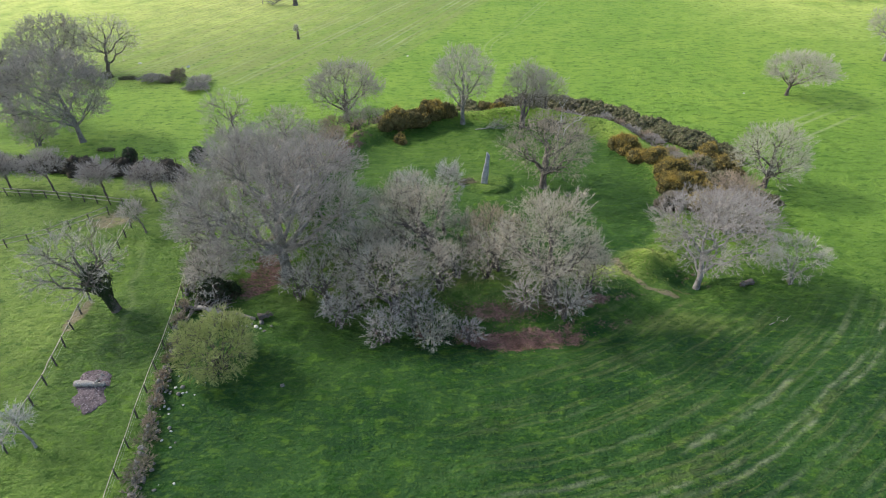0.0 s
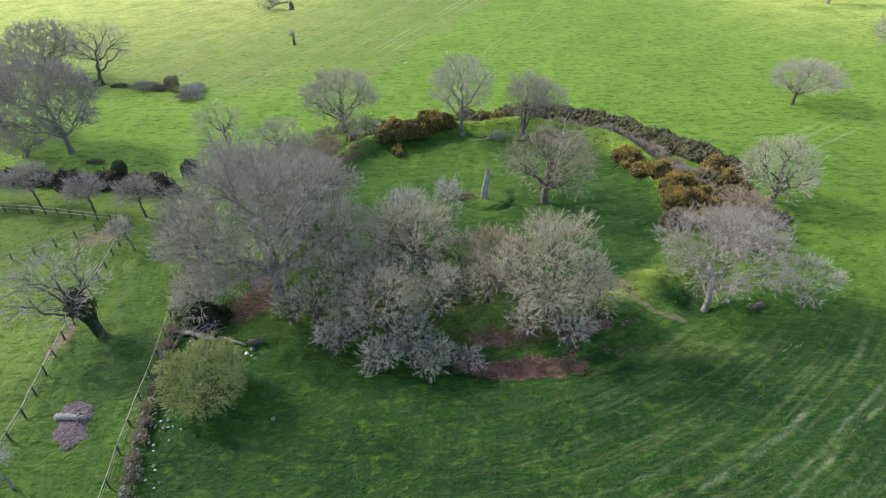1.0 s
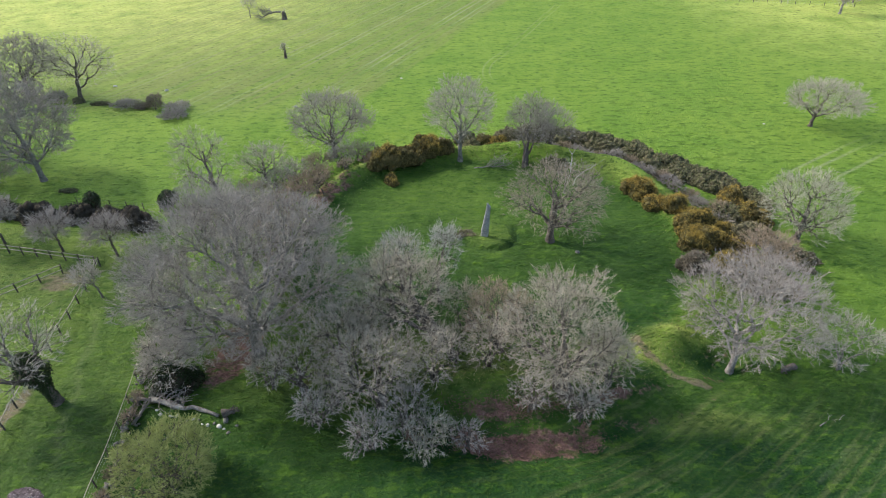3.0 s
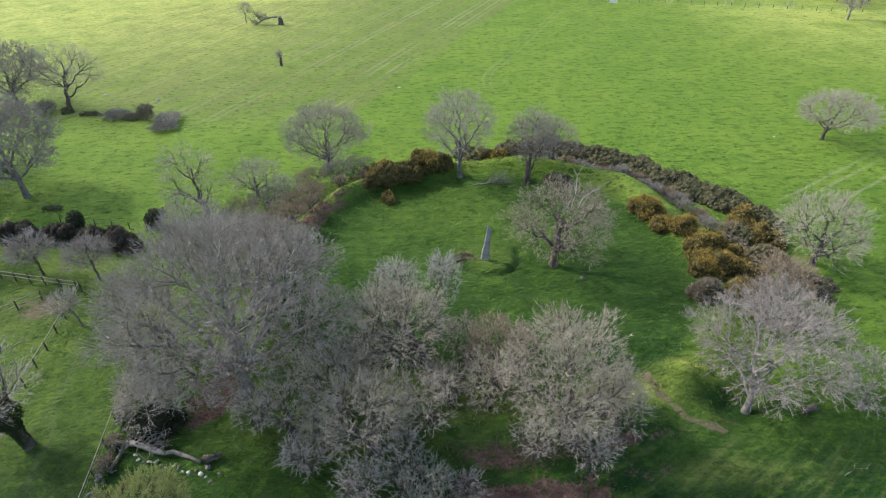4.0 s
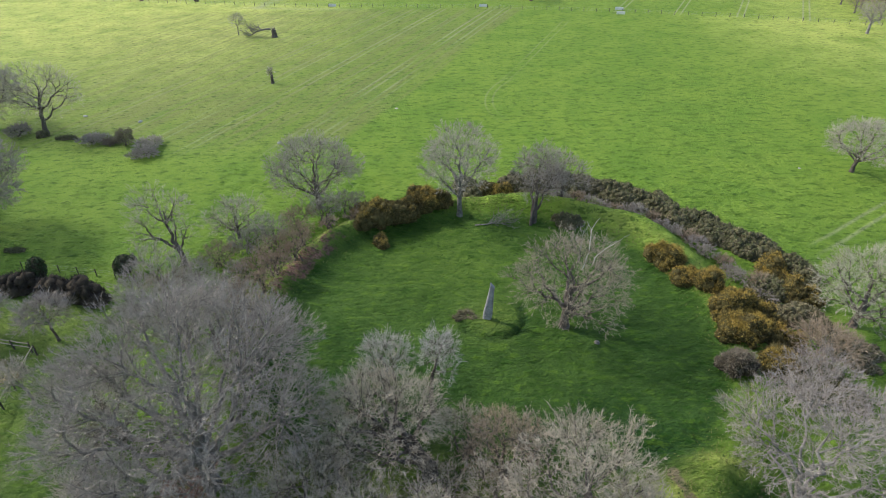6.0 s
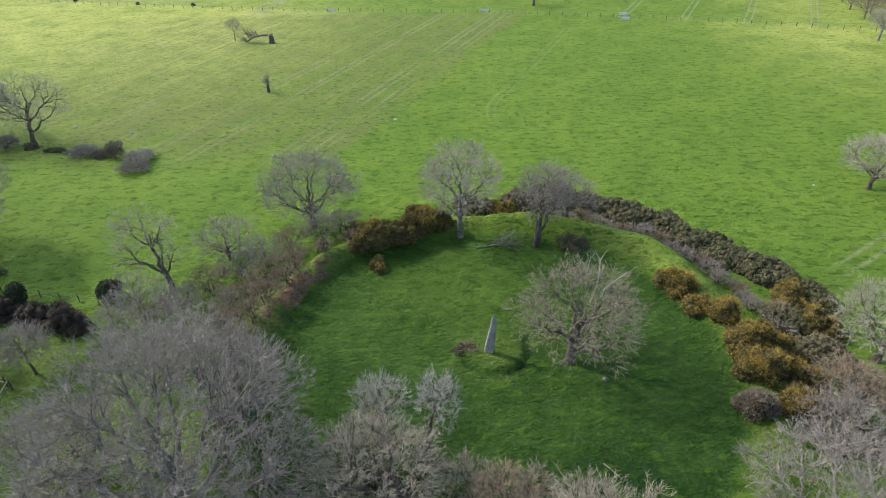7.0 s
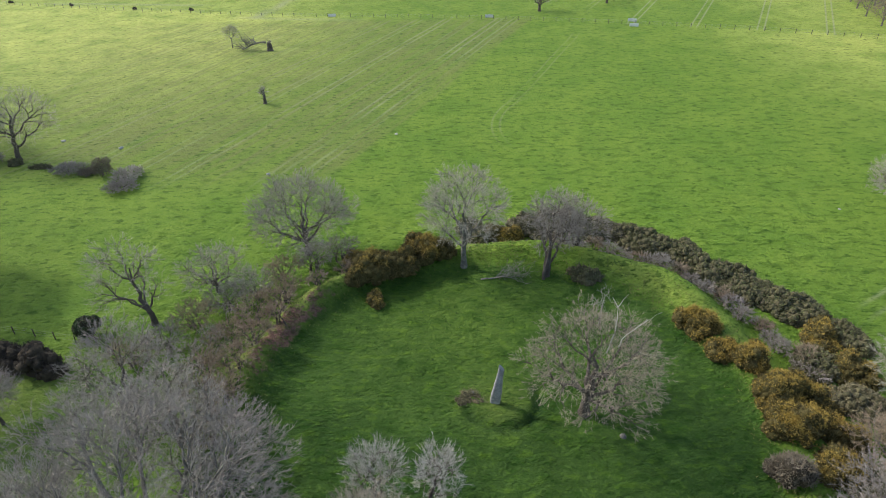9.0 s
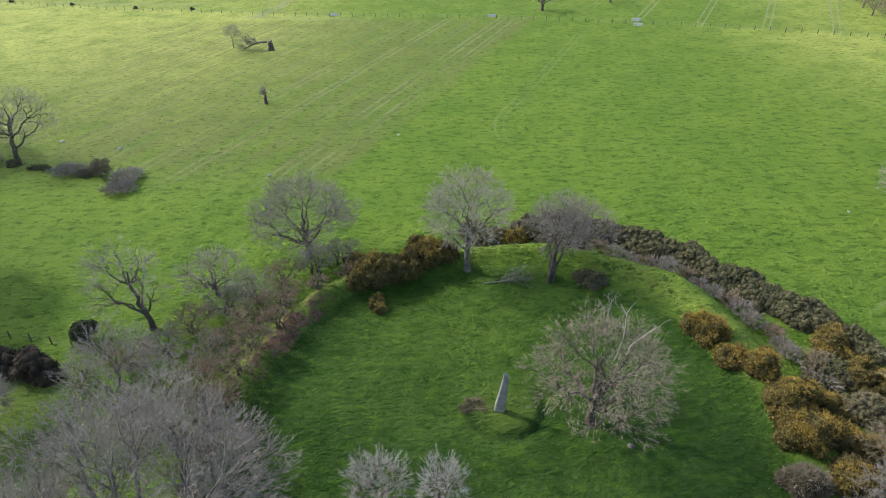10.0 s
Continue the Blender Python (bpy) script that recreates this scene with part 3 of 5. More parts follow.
    e = t + o * (twig_len * (0.35 + 0.45 * rng.random((len(t), 1))))
    v, q = tubes(np.stack([s, t + rng.normal(0, 0.05, t.shape), e], 1), np.tile(np.array([0.014, 0.011, 0.003]) * thick, (len(s), 1)), 3)
    w = rng.random((len(s), side, 1)) ** 0.8
    at = np.where(w < 0.4, s[:, None] + (t - s)[:, None] * (0.4 + w * 1.5), t[:, None] + (e - t)[:, None] * (w - 0.4) * 1.5)
    way = unit(o[:, None] * 0.8 + rng.normal(0, 0.5, (len(s), side, 3)) + [0, 0, 0.12 - 0.8 * droop])
    ln = twig_len * (0.3 + 0.5 * rng.random((len(s), side, 1)))
    v2, t2 = slivers(rng, at.reshape(-1, 3), way.reshape(-1, 3), ln.ravel(), np.full(len(s) * side, 0.028 * thick))
    child("crown", mesh_of("crown", np.concatenate([v, v2]), q, t2 + len(v), material=twig), root)
    return root


# ---- shrubs ----
def ico_arrays(level=2):
    bm = bmesh.new()
    bmesh.ops.create_icosphere(bm, subdivisions=level, radius=1)
    v = np.array([w.co[:] for w in bm.verts])
    f = np.array([[w.index for w in g.verts] for g in bm.faces])
    bm.free()
    return v, f


ICO_V, ICO_F = ico_arrays(2)
ICO_S, ICO_T = ico_arrays(1)


def spikes(rng, at, way, length, width):
    """Slim three-sided thorns standing on points. Returns vertices and triangles."""
    n = len(at)
    u = unit(np.cross(way, rng.normal(size=(n, 3))))
    v = np.cross(way, u)
    ang = np.array([0, 2.09, 4.19])
    base = at[:, None] + (u[:, None] * np.cos(ang)[:, None] + v[:, None] * np.sin(ang)[:, None]) * np.asarray(width).reshape(-1, 1, 1)
    tipp = at + way * np.asarray(length).reshape(-1, 1)
    verts = np.concatenate([base, tipp[:, None]], 1).reshape(-1, 3)
    i = np.arange(n)[:, None] * 4
    tris = np.concatenate([i + [0, 1, 3], i + [1, 2, 3], i + [2, 0, 3]]).reshape(-1, 3)
    return verts, tris


def lumps_of(rng, a, b, h, k):
    """Overlapping domes that make up a shrub: centres and radii."""
    c = np.stack([rng.uniform(-1, 1, k) * a * 0.62, rng.uniform(-1, 1, k) * b * 0.62, np.zeros(k)], -1)
    r = np.stack([np.full(k, a) * rng.uniform(0.38, 0.6, k), np.full(k, b) * rng.uniform(0.38, 0.6, k), h * rng.uniform(0.55, 1.0, k)], -1)
    c[0], r[0] = (0, 0, 0), (a * 0.7, b * 0.7, h)
    if h > 1.5 * a:
        c[:, 2] = rng.uniform(0.1, 0.6, k) * h
        r[:, 2] = np.minimum(r[:, 0] * 1.2, h - c[:, 2])
        c[0], r[0] = (0, 0, h * 0.42), (a * 0.75, b * 0.75, h * 0.55)
    return c, r


def shrub(name, label, x, y, a, b, h, leaf, category="shrub", group="", seed=1, density=90, length=0.28, width=0.03, k=9, flowers=0.0, stems=20, spread_out=0.5, rz=0.0, core=SHADE_CORE, twig=None, upward=0.25, tuft=0.36):
    """A shrub: a heap of leafy tufts over a few domes. tuft: their size as a share of the shrub's height."""
    rng = np.random.default_rng(seed)
    root = tagged(new(name), label, category, group)
    root.location = on(x, y, -0.1)
    root.rotation_euler = (0, 0, radians(rz))
    c, r = lumps_of(rng, a, b, h, max(3, k // 2))
    # tufts over the domes
    size = float(np.clip(tuft * h, 0.3, 0.95))
    tc = []
    for i in range(len(c)):
        m = int(2.2 * (r[i, 0] * r[i, 1] + 0.8 * (r[i, 0] + r[i, 1]) * r[i, 2]) / (size * size)) + 3
        d = unit(rng.normal(size=(m, 3)))
        d[:, 2] = np.abs(d[:, 2])
        p = c[i] + d * np.maximum(r[i] - size * 0.6, 0.12) * rng.uniform(0.8, 1.06, (m, 1))
        other = np.zeros(m, bool)
        for j in range(len(c)):
            if j != i:
                other |= (((p - c[j]) / (r[j] * 0.7)) ** 2).sum(1) < 1
        tc.append(p[~other])
    tc = np.concatenate(tc)
    tr = size * rng.uniform(0.35, 1.0, len(tc)) ** 0.8 * rng.uniform(0.8, 1.4, len(tc))
    wob = 1 + 0.24 * np.sin(4.1 * (ICO_S @ rng.normal(0, 1, (3, len(tc)))) + rng.uniform(0, 6, len(tc)))
    v = tc[:, None] + ICO_S[None] * (tr[:, None] * wob.T)[:, :, None] * [0.82, 0.82, 0.95]
    v[:, :, 2] = np.maximum(v[:, :, 2], -0.35)
    f = (ICO_T[None] + (np.arange(len(tc)) * len(ICO_S))[:, None, None]).reshape(-1, 3)
    vs, fs, base = [v.reshape(-1, 3)], [f], v.shape[0] * v.shape[1]
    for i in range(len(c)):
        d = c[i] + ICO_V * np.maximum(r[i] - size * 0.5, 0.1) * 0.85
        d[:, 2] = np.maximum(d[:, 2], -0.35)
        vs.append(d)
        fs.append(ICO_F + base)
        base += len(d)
    # solid dark filling added in place of shaded inner branches
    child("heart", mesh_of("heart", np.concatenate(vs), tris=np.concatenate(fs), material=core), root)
    m = np.maximum(8, (density * 2.4 * tr**2)).astype(int)
    own = np.repeat(np.arange(len(tc)), m)
    d = unit(rng.normal(size=(len(own), 3)) + [0, 0, 0.35])
    p = tc[own] + d * (tr[own] * rng.uniform(0.78, 1.08, len(own)))[:, None] * [0.88, 0.88, 1.0]
    deep = np.zeros(len(p), bool)
    for i in range(len(c)):
        deep |= (((p - c[i]) / np.maximum(r[i] - size * 0.5, 0.1)) ** 2).sum(1) < 0.7
    keep = ~deep & (p[:, 2] > -0.05)
    p, nn, own = p[keep], d[keep], own[keep]
    way = unit(nn + rng.normal(0, spread_out, nn.shape) + [0, 0, upward])
    v, t = slivers(rng, p - way * length * 0.3, way, length * rng.uniform(0.5, 1.3, len(p)), 3.6 * width * rng.uniform(0.7, 1.3, len(p)))
    foliage = child("foliage", mesh_of("foliage", v, tris=t, material=leaf, smooth=False), root)
    if flowers:
        bright = rng.random(len(tc)) - 0.35 * (tc[:, 2] / h - 0.5) < flowers * 0.95
        pick = bright[own] & (nn[:, 2] + rng.normal(0, 0.3, len(nn)) > 0.1)
        f = p[pick] + way[pick] * length * 0.6
        if len(f):
            f = np.repeat(f, 4, 0) + rng.normal(0, 0.10, (4 * len(f), 3))
            v, t = slivers(rng, f, unit(np.repeat(way[pick], 4, 0) + rng.normal(0, 0.5, f.shape)), np.full(len(f), 0.15), np.full(len(f), 0.07))
            child("blossom", mesh_of("blossom", v, tris=t, material=GORSE_FLOWER, smooth=False), foliage, "clusters of yellow gorse blossom")
    if stems:
        at = p[rng.choice(len(p), min(stems, len(p)), replace=False)]
        o = unit(at * [1, 1, 0.6] + [0, 0, 0.4])
        P = np.stack([at * 0.2, at * 0.9, at + o * 0.25 + rng.normal(0, 0.1, at.shape), at + o * 0.5 + rng.normal(0, 0.2, at.shape)], 1)
        v, q = tubes(P, np.tile([0.03, 0.02, 0.012, 0.004], (len(at), 1)), 3)
        child("stem_tangle", mesh_of("stem_tangle", v, q, material=twig or leaf), root)
    return root


# ---- standing stone at the middle of the ring ----
def standing_stone():
    rng = np.random.default_rng(5)
    bm = bmesh.new()
    rows = 14
    rings = []
    for i in range(rows):
        t = i / (rows - 1)
        w, d = (0.50 + 0.06 * math.sin(t * 5)) * (1 - 0.42 * t), 0.36 * (1 - 0.35 * t)
        zc, ring = -0.6 + 5.2 * t, []
        for j in range(12):
            g = j * 2 * math.pi / 12
            cx, sx = math.cos(g), math.sin(g)
            e = 0.55
            px = w * math.copysign(abs(cx) ** e, cx) * (1 + rng.normal(0, 0.025))
            py = d * math.copysign(abs(sx) ** e, sx) * (1 + rng.normal(0, 0.03))
            ring.append(bm.verts.new((px + 0.50 * t, py - 0.05 * t, zc + (0.32 * (px / w) * t**8 if t > 0.5 else 0) * -0.9)))
        rings.append(ring)
    for i in range(rows - 1):
        for j in range(12):
            bm.faces.new((rings[i][j], rings[i][(j + 1) % 12], rings[i + 1][(j + 1) % 12], rings[i + 1][j]))
    bm.faces.new(rings[-1])
    me = bpy.data.meshes.new("standing_stone")
    bm.to_mesh(me)
    bm.free()
    me.materials.append(STONE)
    ob = tagged(new("standing_stone", me), "tall leaning grey granite standing stone on a low grassy platform", "standing stone")
    ob.location = on(2.7, 79.7)
    ob.rotation_euler = (0, radians(1), radians(-12))


standing_stone()

# ---- trees of the ring ----
tree("oak_tree", "tall leafless ash with a straight trunk and fan of upright limbs", -0.6, 102.3, 14.2, 6.1, 5.8, BARK_GREY, TWIG_GREY, 1200, k=(9, 6, 5), fork=0.2, r0=0.36, seed=11, low=0.95, rise=1.3, lift=0.3, thick=0.85, side=15)
tree("oak_tree", "spreading leafless oak with drooping warm beige twigs beside the standing stone", 11.1, 78.7, 11.8, 8.3, 5.7, BARK_DARK, TWIG_DUN, 1800, thick=0.75, lump=0.55, k=(10, 6, 5), off=(0.5, 0), fork=0.24, r0=0.45, droop=0.3, low=0.95, seed=12, twig_len=0.6, gnarl=1.3, side=13)
tree("oak_tree", "very large leafless grey oak with a leaning forked trunk", -21.2, 59.2, 18.4, 12.6, 8.6, BARK_GREY, TWIG_SLATE, 6400, k=(17, 9, 7), off=(-0.4, 1.6), fork=0.22, r0=0.62, seed=13, low=0.66, twig_len=0.8, lump=0.2)
tree("oak_tree", "gnarled pale-barked oak with a bent trunk at the entrance gap", 26.6, 57.6, 12.8, 8.4, 5.7, BARK_MID, TWIG_MAUVE, 1700, k=(9, 6, 5), off=(1.4, 1.6), fork=0.17, r0=0.34, seed=14, low=0.9, gnarl=2.0, lump=0.35, lift=0.3)
tree("willow_tree", "rounded leafless tree with pale yellow-green twigs outside the ditch", 42.8, 80.0, 10.4, 5.9, 5.2, BARK_DARK, TWIG_PALE, 1300, k=(9, 6, 5), thick=0.9, fork=0.15, r0=0.36, seed=15, stems=3, low=0.95)
tree("thorn_tree", "leafless brown multi-stemmed thorn leaning over the bank", 9.8, 100.5, 12.2, 4.9, 5.6, BARK_DARK, TWIG_MAUVE, 850, lump=0.35, gnarl=1.3, off=(0.6, 2), fork=0.25, r0=0.28, stems=4, seed=16, low=1.0)
tree("oak_tree", "leafless grey-brown oak with crooked limbs behind the bank", -21.9, 106.7, 12.2, 7.9, 5.8, BARK_DARK, TWIG_MAUVE, 1600, k=(9, 6, 5), fork=0.22, r0=0.36, seed=17, thick=0.9, side=14, gnarl=1.4, lump=0.2)
tree("ash_tree", "sparse leafless grey tree with twisted bare limbs", -36.7, 91.8, 12.2, 5.0, 5.4, BARK_DARK, TWIG_GREY, 420, k=(8, 4, 3), off=(-1.2, 0), fork=0.25, r0=0.32, seed=18, side=7, gnarl=1.8, rise=1.4, lift=0.3)
tree("thorn_tree", "small leafless thorn with crooked dark limbs", -31.3, 98.0, 6.8, 5.0, 3.0, BARK_DARK, TWIG_GREY, 420, k=(7, 5, 3), fork=0.2, r0=0.25, seed=19, gnarl=1.8)
tree("thorn_tree", "low leafless brown thorn in the ditch behind the bank", 14.0, 104.6, 7.4, 4.4, 3.6, BARK_DARK, TWIG_MAUVE, 520, k=(6, 5, 4), fork=0.2, r0=0.18, stems=4, seed=20)
# thicket at the front of the ring
tree("thorn_tree", "leafless many-stemmed thorn with dark leaning trunks and pinkish beige twigs", -2.6, 59.4, 11.6, 6.4, 5.0, BARK_DARK, TWIG_BEIGE, 1300, k=(9, 6, 5), off=(-3.6, 0.6), fork=0.2, r0=0.44, stems=4, seed=21, low=0.8, lump=0.3, gnarl=1.3)
tree("ash_tree", "slender leafless tree with a pale lichened top", -2.6, 66.2, 11.8, 2.9, 4.4, BARK_DARK, TWIG_WHITE, 330, k=(6, 4, 4), off=(0.8, 0), fork=0.4, r0=0.2, seed=22, lump=0.5, gnarl=1.5, side=9)
tree("ash_tree", "small leafless tree with a pale lichened top", -6.9, 67.6, 9.4, 3.4, 3.6, BARK_DARK, TWIG_WHITE, 420, k=(6, 4, 4), fork=0.3, r0=0.2, stems=2, seed=23, lump=0.5, gnarl=1.5, side=9)
tree("thorn_tree", "broad leafless beige thorn with a domed crown over the front ditch", 9.0, 51.6, 12.6, 6.2, 6.0, BARK_DARK, TWIG_BEIGE, 1700, k=(10, 6, 5), off=(-0.2, 1.4), fork=0.15, r0=0.36, stems=5, seed=24, lump=0.25, low=1.05)
tree("thorn_tree", "leafless beige thorn with thin upright stems", 3.4, 58.9, 9.0, 3.9, 4.2, BARK_DARK, TWIG_RUST, 540, fork=0.22, r0=0.25, stems=3, seed=25, lump=0.3)
tree("thorn_tree", "leafless pinkish grey thorn hanging over the front ditch", -7.2, 51.4, 9.4, 5.2, 4.5, BARK_DARK, TWIG_BEIGE, 900, k=(8, 6, 5), off=(-0.6, 0.4), fork=0.14, r0=0.3, stems=5, low=1.1, seed=26, droop=0.2, lump=0.35, gnarl=1.3)
tree("elder_bush", "low fan-shaped leafless shrub with pale green-grey stems", -3.2, 47.6, 5.0, 3.4, 2.7, BARK_GREY, TWIG_LICHEN, 300, fork=0.1, r0=0.13, stems=9, seed=27, rise=1.2)
tree("thorn_tree", "thin leafless grey thorn with tangled low twigs", -15.2, 53.4, 8.0, 4.2, 4.0, BARK_DARK, TWIG_GREY, 330, k=(7, 5, 4), fork=0.2, r0=0.24, stems=3, seed=28, droop=0.15, lump=0.4, gnarl=1.3)
tree("thorn_tree", "thin leafless grey thorn with tangled low twigs", -11.4, 55.0, 8.0, 3.8, 4.0, BARK_DARK, TWIG_BEIGE, 330, k=(7, 5, 4), fork=0.2, r0=0.24, stems=3, seed=29, lump=0.4)
tree("thorn_tree", "low leafless scrubby tree beside the entrance oak", 36.6, 57.4, 6.6, 3.6, 3.0, BARK_GREY, TWIG_GREY, 270, k=(6, 4, 4), fork=0.15, r0=0.16, stems=3, seed=30)
tree("thorn_tree", "leafless brown thorn thicket on the bank", 33.2, 69.0, 6.6, 4.8, 3.4, BARK_GREY, TWIG_MAUVE, 630, k=(7, 6, 4), fork=0.2, r0=0.24, stems=4, seed=31)
tree("thorn_tree", "leafless brown thorn thicket on the bank", 36.5, 74.0, 6.0, 4.4, 3.2, BARK_GREY, TWIG_RUST, 540, k=(7, 6, 4), fork=0.2, r0=0.22, stems=4, seed=32)
for i, (x, y, H, a, m) in enumerate(((2.6, 55.0, 7.2, 3.6, 1), (-2.6, 53.0, 7.0, 3.8, 1), (-13.0, 49.8, 5.4, 3.0, 0), (-8.0, 47.4, 4.8, 3.0, 0), (13.4, 52.6, 6.4, 3.0, 1), (-9.4, 57.6, 8.0, 3.6, 1), (0.6, 61.8, 7.0, 3.0, 1), (-7.6, 63.4, 9.0, 3.8, 1), (-18.6, 54.6, 5.6, 2.8, 0), (6.2, 50.6, 4.6, 2.4, 0), (-11.6, 52.0, 6.2, 3.2, 1), (-5.0, 49.6, 5.6, 3.0, 0), (10.6, 50.2, 4.8, 3.2, 0), (12.4, 54.6, 5.4, 3.0, 1), (-1.0, 57.0, 5.2, 3.0, 1), (0.6, 48.0, 2.8, 2.2, 2), (5.8, 61.0, 6.0, 2.6, 1))):
    tree("thorn_tree", "leafless thorn with a tangle of fine stems in the front thicket", x, y, H, a, H * 0.52, BARK_DARK, (TWIG_GREY, TWIG_BEIGE, TWIG_MAUVE)[m], int(24 * a * a), k=(7, 4, 4), fork=0.1, r0=0.13, stems=6, droop=0.1, seed=400 + i, group="thicket thorns", lump=0.35, gnarl=1.3)


def dead_limbs():
    """Bleached dead limbs that stand out of the crown beside the stone."""
    rng = np.random.default_rng(81)
    host = [o for o in scene.objects if o.type == "EMPTY" and o.get("label", "").startswith("spreading leafless oak")][0]
    for root, tip in (((1.4, 0.8, 7.0), (2.0, 2.6, 11.6)), ((2.4, 1.0, 7.5), (5.0, 2.4, 9.4))):
        line = curve_between(rng, root, tip, unit(np.array([0.3, 0.1, 1.0])), 8, 0.09)
        bits = [tubes(line[None], np.linspace(0.07, 0.02, 8)[None], 6)]
        for j in (4, 6):
            e = line[j] + rng.normal(0, 0.6, 3) + [0.4, 0, 0.7]
            bits.append(tubes(curve_between(rng, line[j], e, unit(e - line[j]), 5, 0.15)[None], np.linspace(0.04, 0.012, 5)[None], 4))
        v, q = gather(bits)
        child("dead_limb", mesh_of("dead_limb", v, q, material=DEAD_PALE), host, "bleached dead limb")


dead_limbs()
# under and behind the great oak
tree("thorn_tree", "leafless grey thorn leaning over the field wall", -31.0, 63.5, 8.2, 5.4, 4.0, BARK_DARK, TWIG_GREY, 720, k=(8, 6, 4), off=(-0.5, 0), fork=0.25, r0=0.34, stems=2, seed=33)
tree("thorn_tree", "leafless grey thorn leaning over the field wall", -29.0, 56.6, 6.0, 3.8, 3.0, BARK_DARK, TWIG_GREY, 432, k=(7, 5, 4), fork=0.2, r0=0.2, stems=3, seed=34)
tree("thorn_tree", "leafless grey thorn hanging over the ivy thicket", -28.6, 55.0, 4.8, 3.4, 2.3, BARK_GREY, TWIG_GREY, 300, k=(6, 5, 4), fork=0.15, r0=0.16, stems=4, seed=37, droop=0.2)
tree("thorn_tree", "leafless mauve thorn on the overgrown bank", -32.4, 78.6, 11.6, 5.8, 5.8, BARK_DARK, TWIG_MAUVE, 1000, k=(8, 6, 4), fork=0.2, r0=0.26, stems=4, seed=35)
tree("thorn_tree", "leafless grey thorn on the overgrown bank", -25.5, 74.0, 9.5, 5.2, 4.6, BARK_DARK, TWIG_GREY, 720, k=(8, 6, 4), fork=0.2, r0=0.28, stems=3, seed=36)

# ---- trees of the pastures ----
tree("hawthorn_tree", "lone leafless flat-topped thorn standing in the pasture", 62.1, 117.6, 9.0, 7.4, 4.2, BARK_DARK, TWIG_GREY, 1400, off=(1.6, 0), fork=0.26, r0=0.3, low=0.55, seed=41)
tree("oak_tree", "leafless open-crowned oak at the end of a low hedge bank", -82.8, 136.9, 15.2, 7.8, 7.0, BARK_DARK, TWIG_GREY, 800, k=(8, 5, 4), off=(2.0, 0), fork=0.25, r0=0.42, seed=142, side=9)
tree("beech_tree", "dense leafless mauve-grey tree with ascending limbs", -68.0, 98.6, 17.8, 9.8, 8.6, BARK_GREY, TWIG_MAUVE, 2800, k=(10, 7, 6), off=(-2.4, 1.0), fork=0.22, r0=0.42, seed=43, thick=2.0, low=0.95, lump=0.2)
tree("beech_tree", "leafless mauve-grey tree with a leaning trunk", -87.0, 109.2, 16.5, 7.8, 7.4, BARK_DARK, TWIG_MAUVE, 1700, k=(8, 6, 5), off=(-2.6, 1), fork=0.3, r0=0.4, seed=44, thick=1.9)
tree("beech_tree", "leafless mauve-grey tree with a rounded dense crown", -96.0, 140.0, 13.6, 9.6, 6.6, BARK_DARK, TWIG_MAUVE, 1800, k=(8, 6, 5), fork=0.25, r0=0.36, seed=45, thick=1.9)
tree("thorn_tree", "low leafless greenish scrub tree below the beech", -75.0, 97.0, 5.4, 4.4, 2.8, BARK_GREY, TWIG_PALE, 378, k=(6, 5, 4), fork=0.2, r0=0.18, stems=4, seed=46, thick=1.4)
for i, (x, y, H, a) in enumerate(((-62.2, 79.9, 7.0, 3.5), (-53.0, 78.0, 6.3, 2.8), (-45.0, 76.8, 6.6, 2.9), (-69.5, 80.8, 6.2, 2.8))):
    tree("rowan_tree", "young leafless paddock tree with a slim trunk", x, y, H * 1.06, a * 1.2, 2.9, BARK_DARK, TWIG_MAUVE, 520, k=(6, 5, 3), off=(-0.4, 0), fork=0.36, r0=0.14, seed=50 + i, twig_len=0.9, group="paddock trees", low=0.7)
tree("ivy_tree", "leafless grey tree with an ivy-clad trunk beside the paddock fence", -38.5, 52.0, 11.2, 6.2, 5.0, BARK_DARK, TWIG_GREY, 520, k=(8, 5, 4), off=(-2.8, 0), fork=0.3, r0=0.4, seed=55, low=0.8)
tree("sapling_tree", "small pale leafless sapling beside the paddock fence", -36.4, 33.7, 5.2, 2.1, 2.0, BARK_PALE, TWIG_WHITE, 130, k=(4, 4, 3), off=(-0.9, 0), fork=0.4, r0=0.11, seed=56, twig_len=0.7)
tree("sapling_tree", "small grey leafless sapling at the fence corner", -42.6, 68.2, 5.4, 2.5, 2.2, BARK_GREY, TWIG_GREY, 200, k=(5, 4, 3), off=(-1.2, 0), fork=0.35, r0=0.12, seed=57, twig_len=0.8)
tree("stub_tree", "stunted pollarded tree stub alone in the pasture", -45.4, 165.9, 4.2, 1.5, 1.5, BARK_DARK, TWIG_GREY, 70, k=(4, 3, 3), fork=0.5, r0=0.34, seed=58, twig_len=0.7)
tree("sapling_tree", "thin leafless tree beside the fallen tree", -68.4, 211.8, 7.2, 3.0, 3.0, BARK_GREY, TWIG_PALE, 220, k=(5, 4, 3), fork=0.3, r0=0.14, seed=59)
tree("oak_tree", "distant leafless oak in the next field", 22.6, 252.5, 9.5, 6.0, 4.0, BARK_DARK, TWIG_GREY, 500, fork=0.3, r0=0.45, seed=60)
tree("oak_tree", "distant leafless oak in the next field", 46.9, 263.5, 9.0, 5.0, 4.0, BARK_DARK, TWIG_GREY, 400, fork=0.3, r0=0.35, seed=61)
tree("oak_tree", "distant leafless oak near the wood edge", 109.8, 201.8, 9.5, 4.8, 4.0, BARK_PALE, TWIG_GREY, 450, fork=0.3, r0=0.35, seed=62)
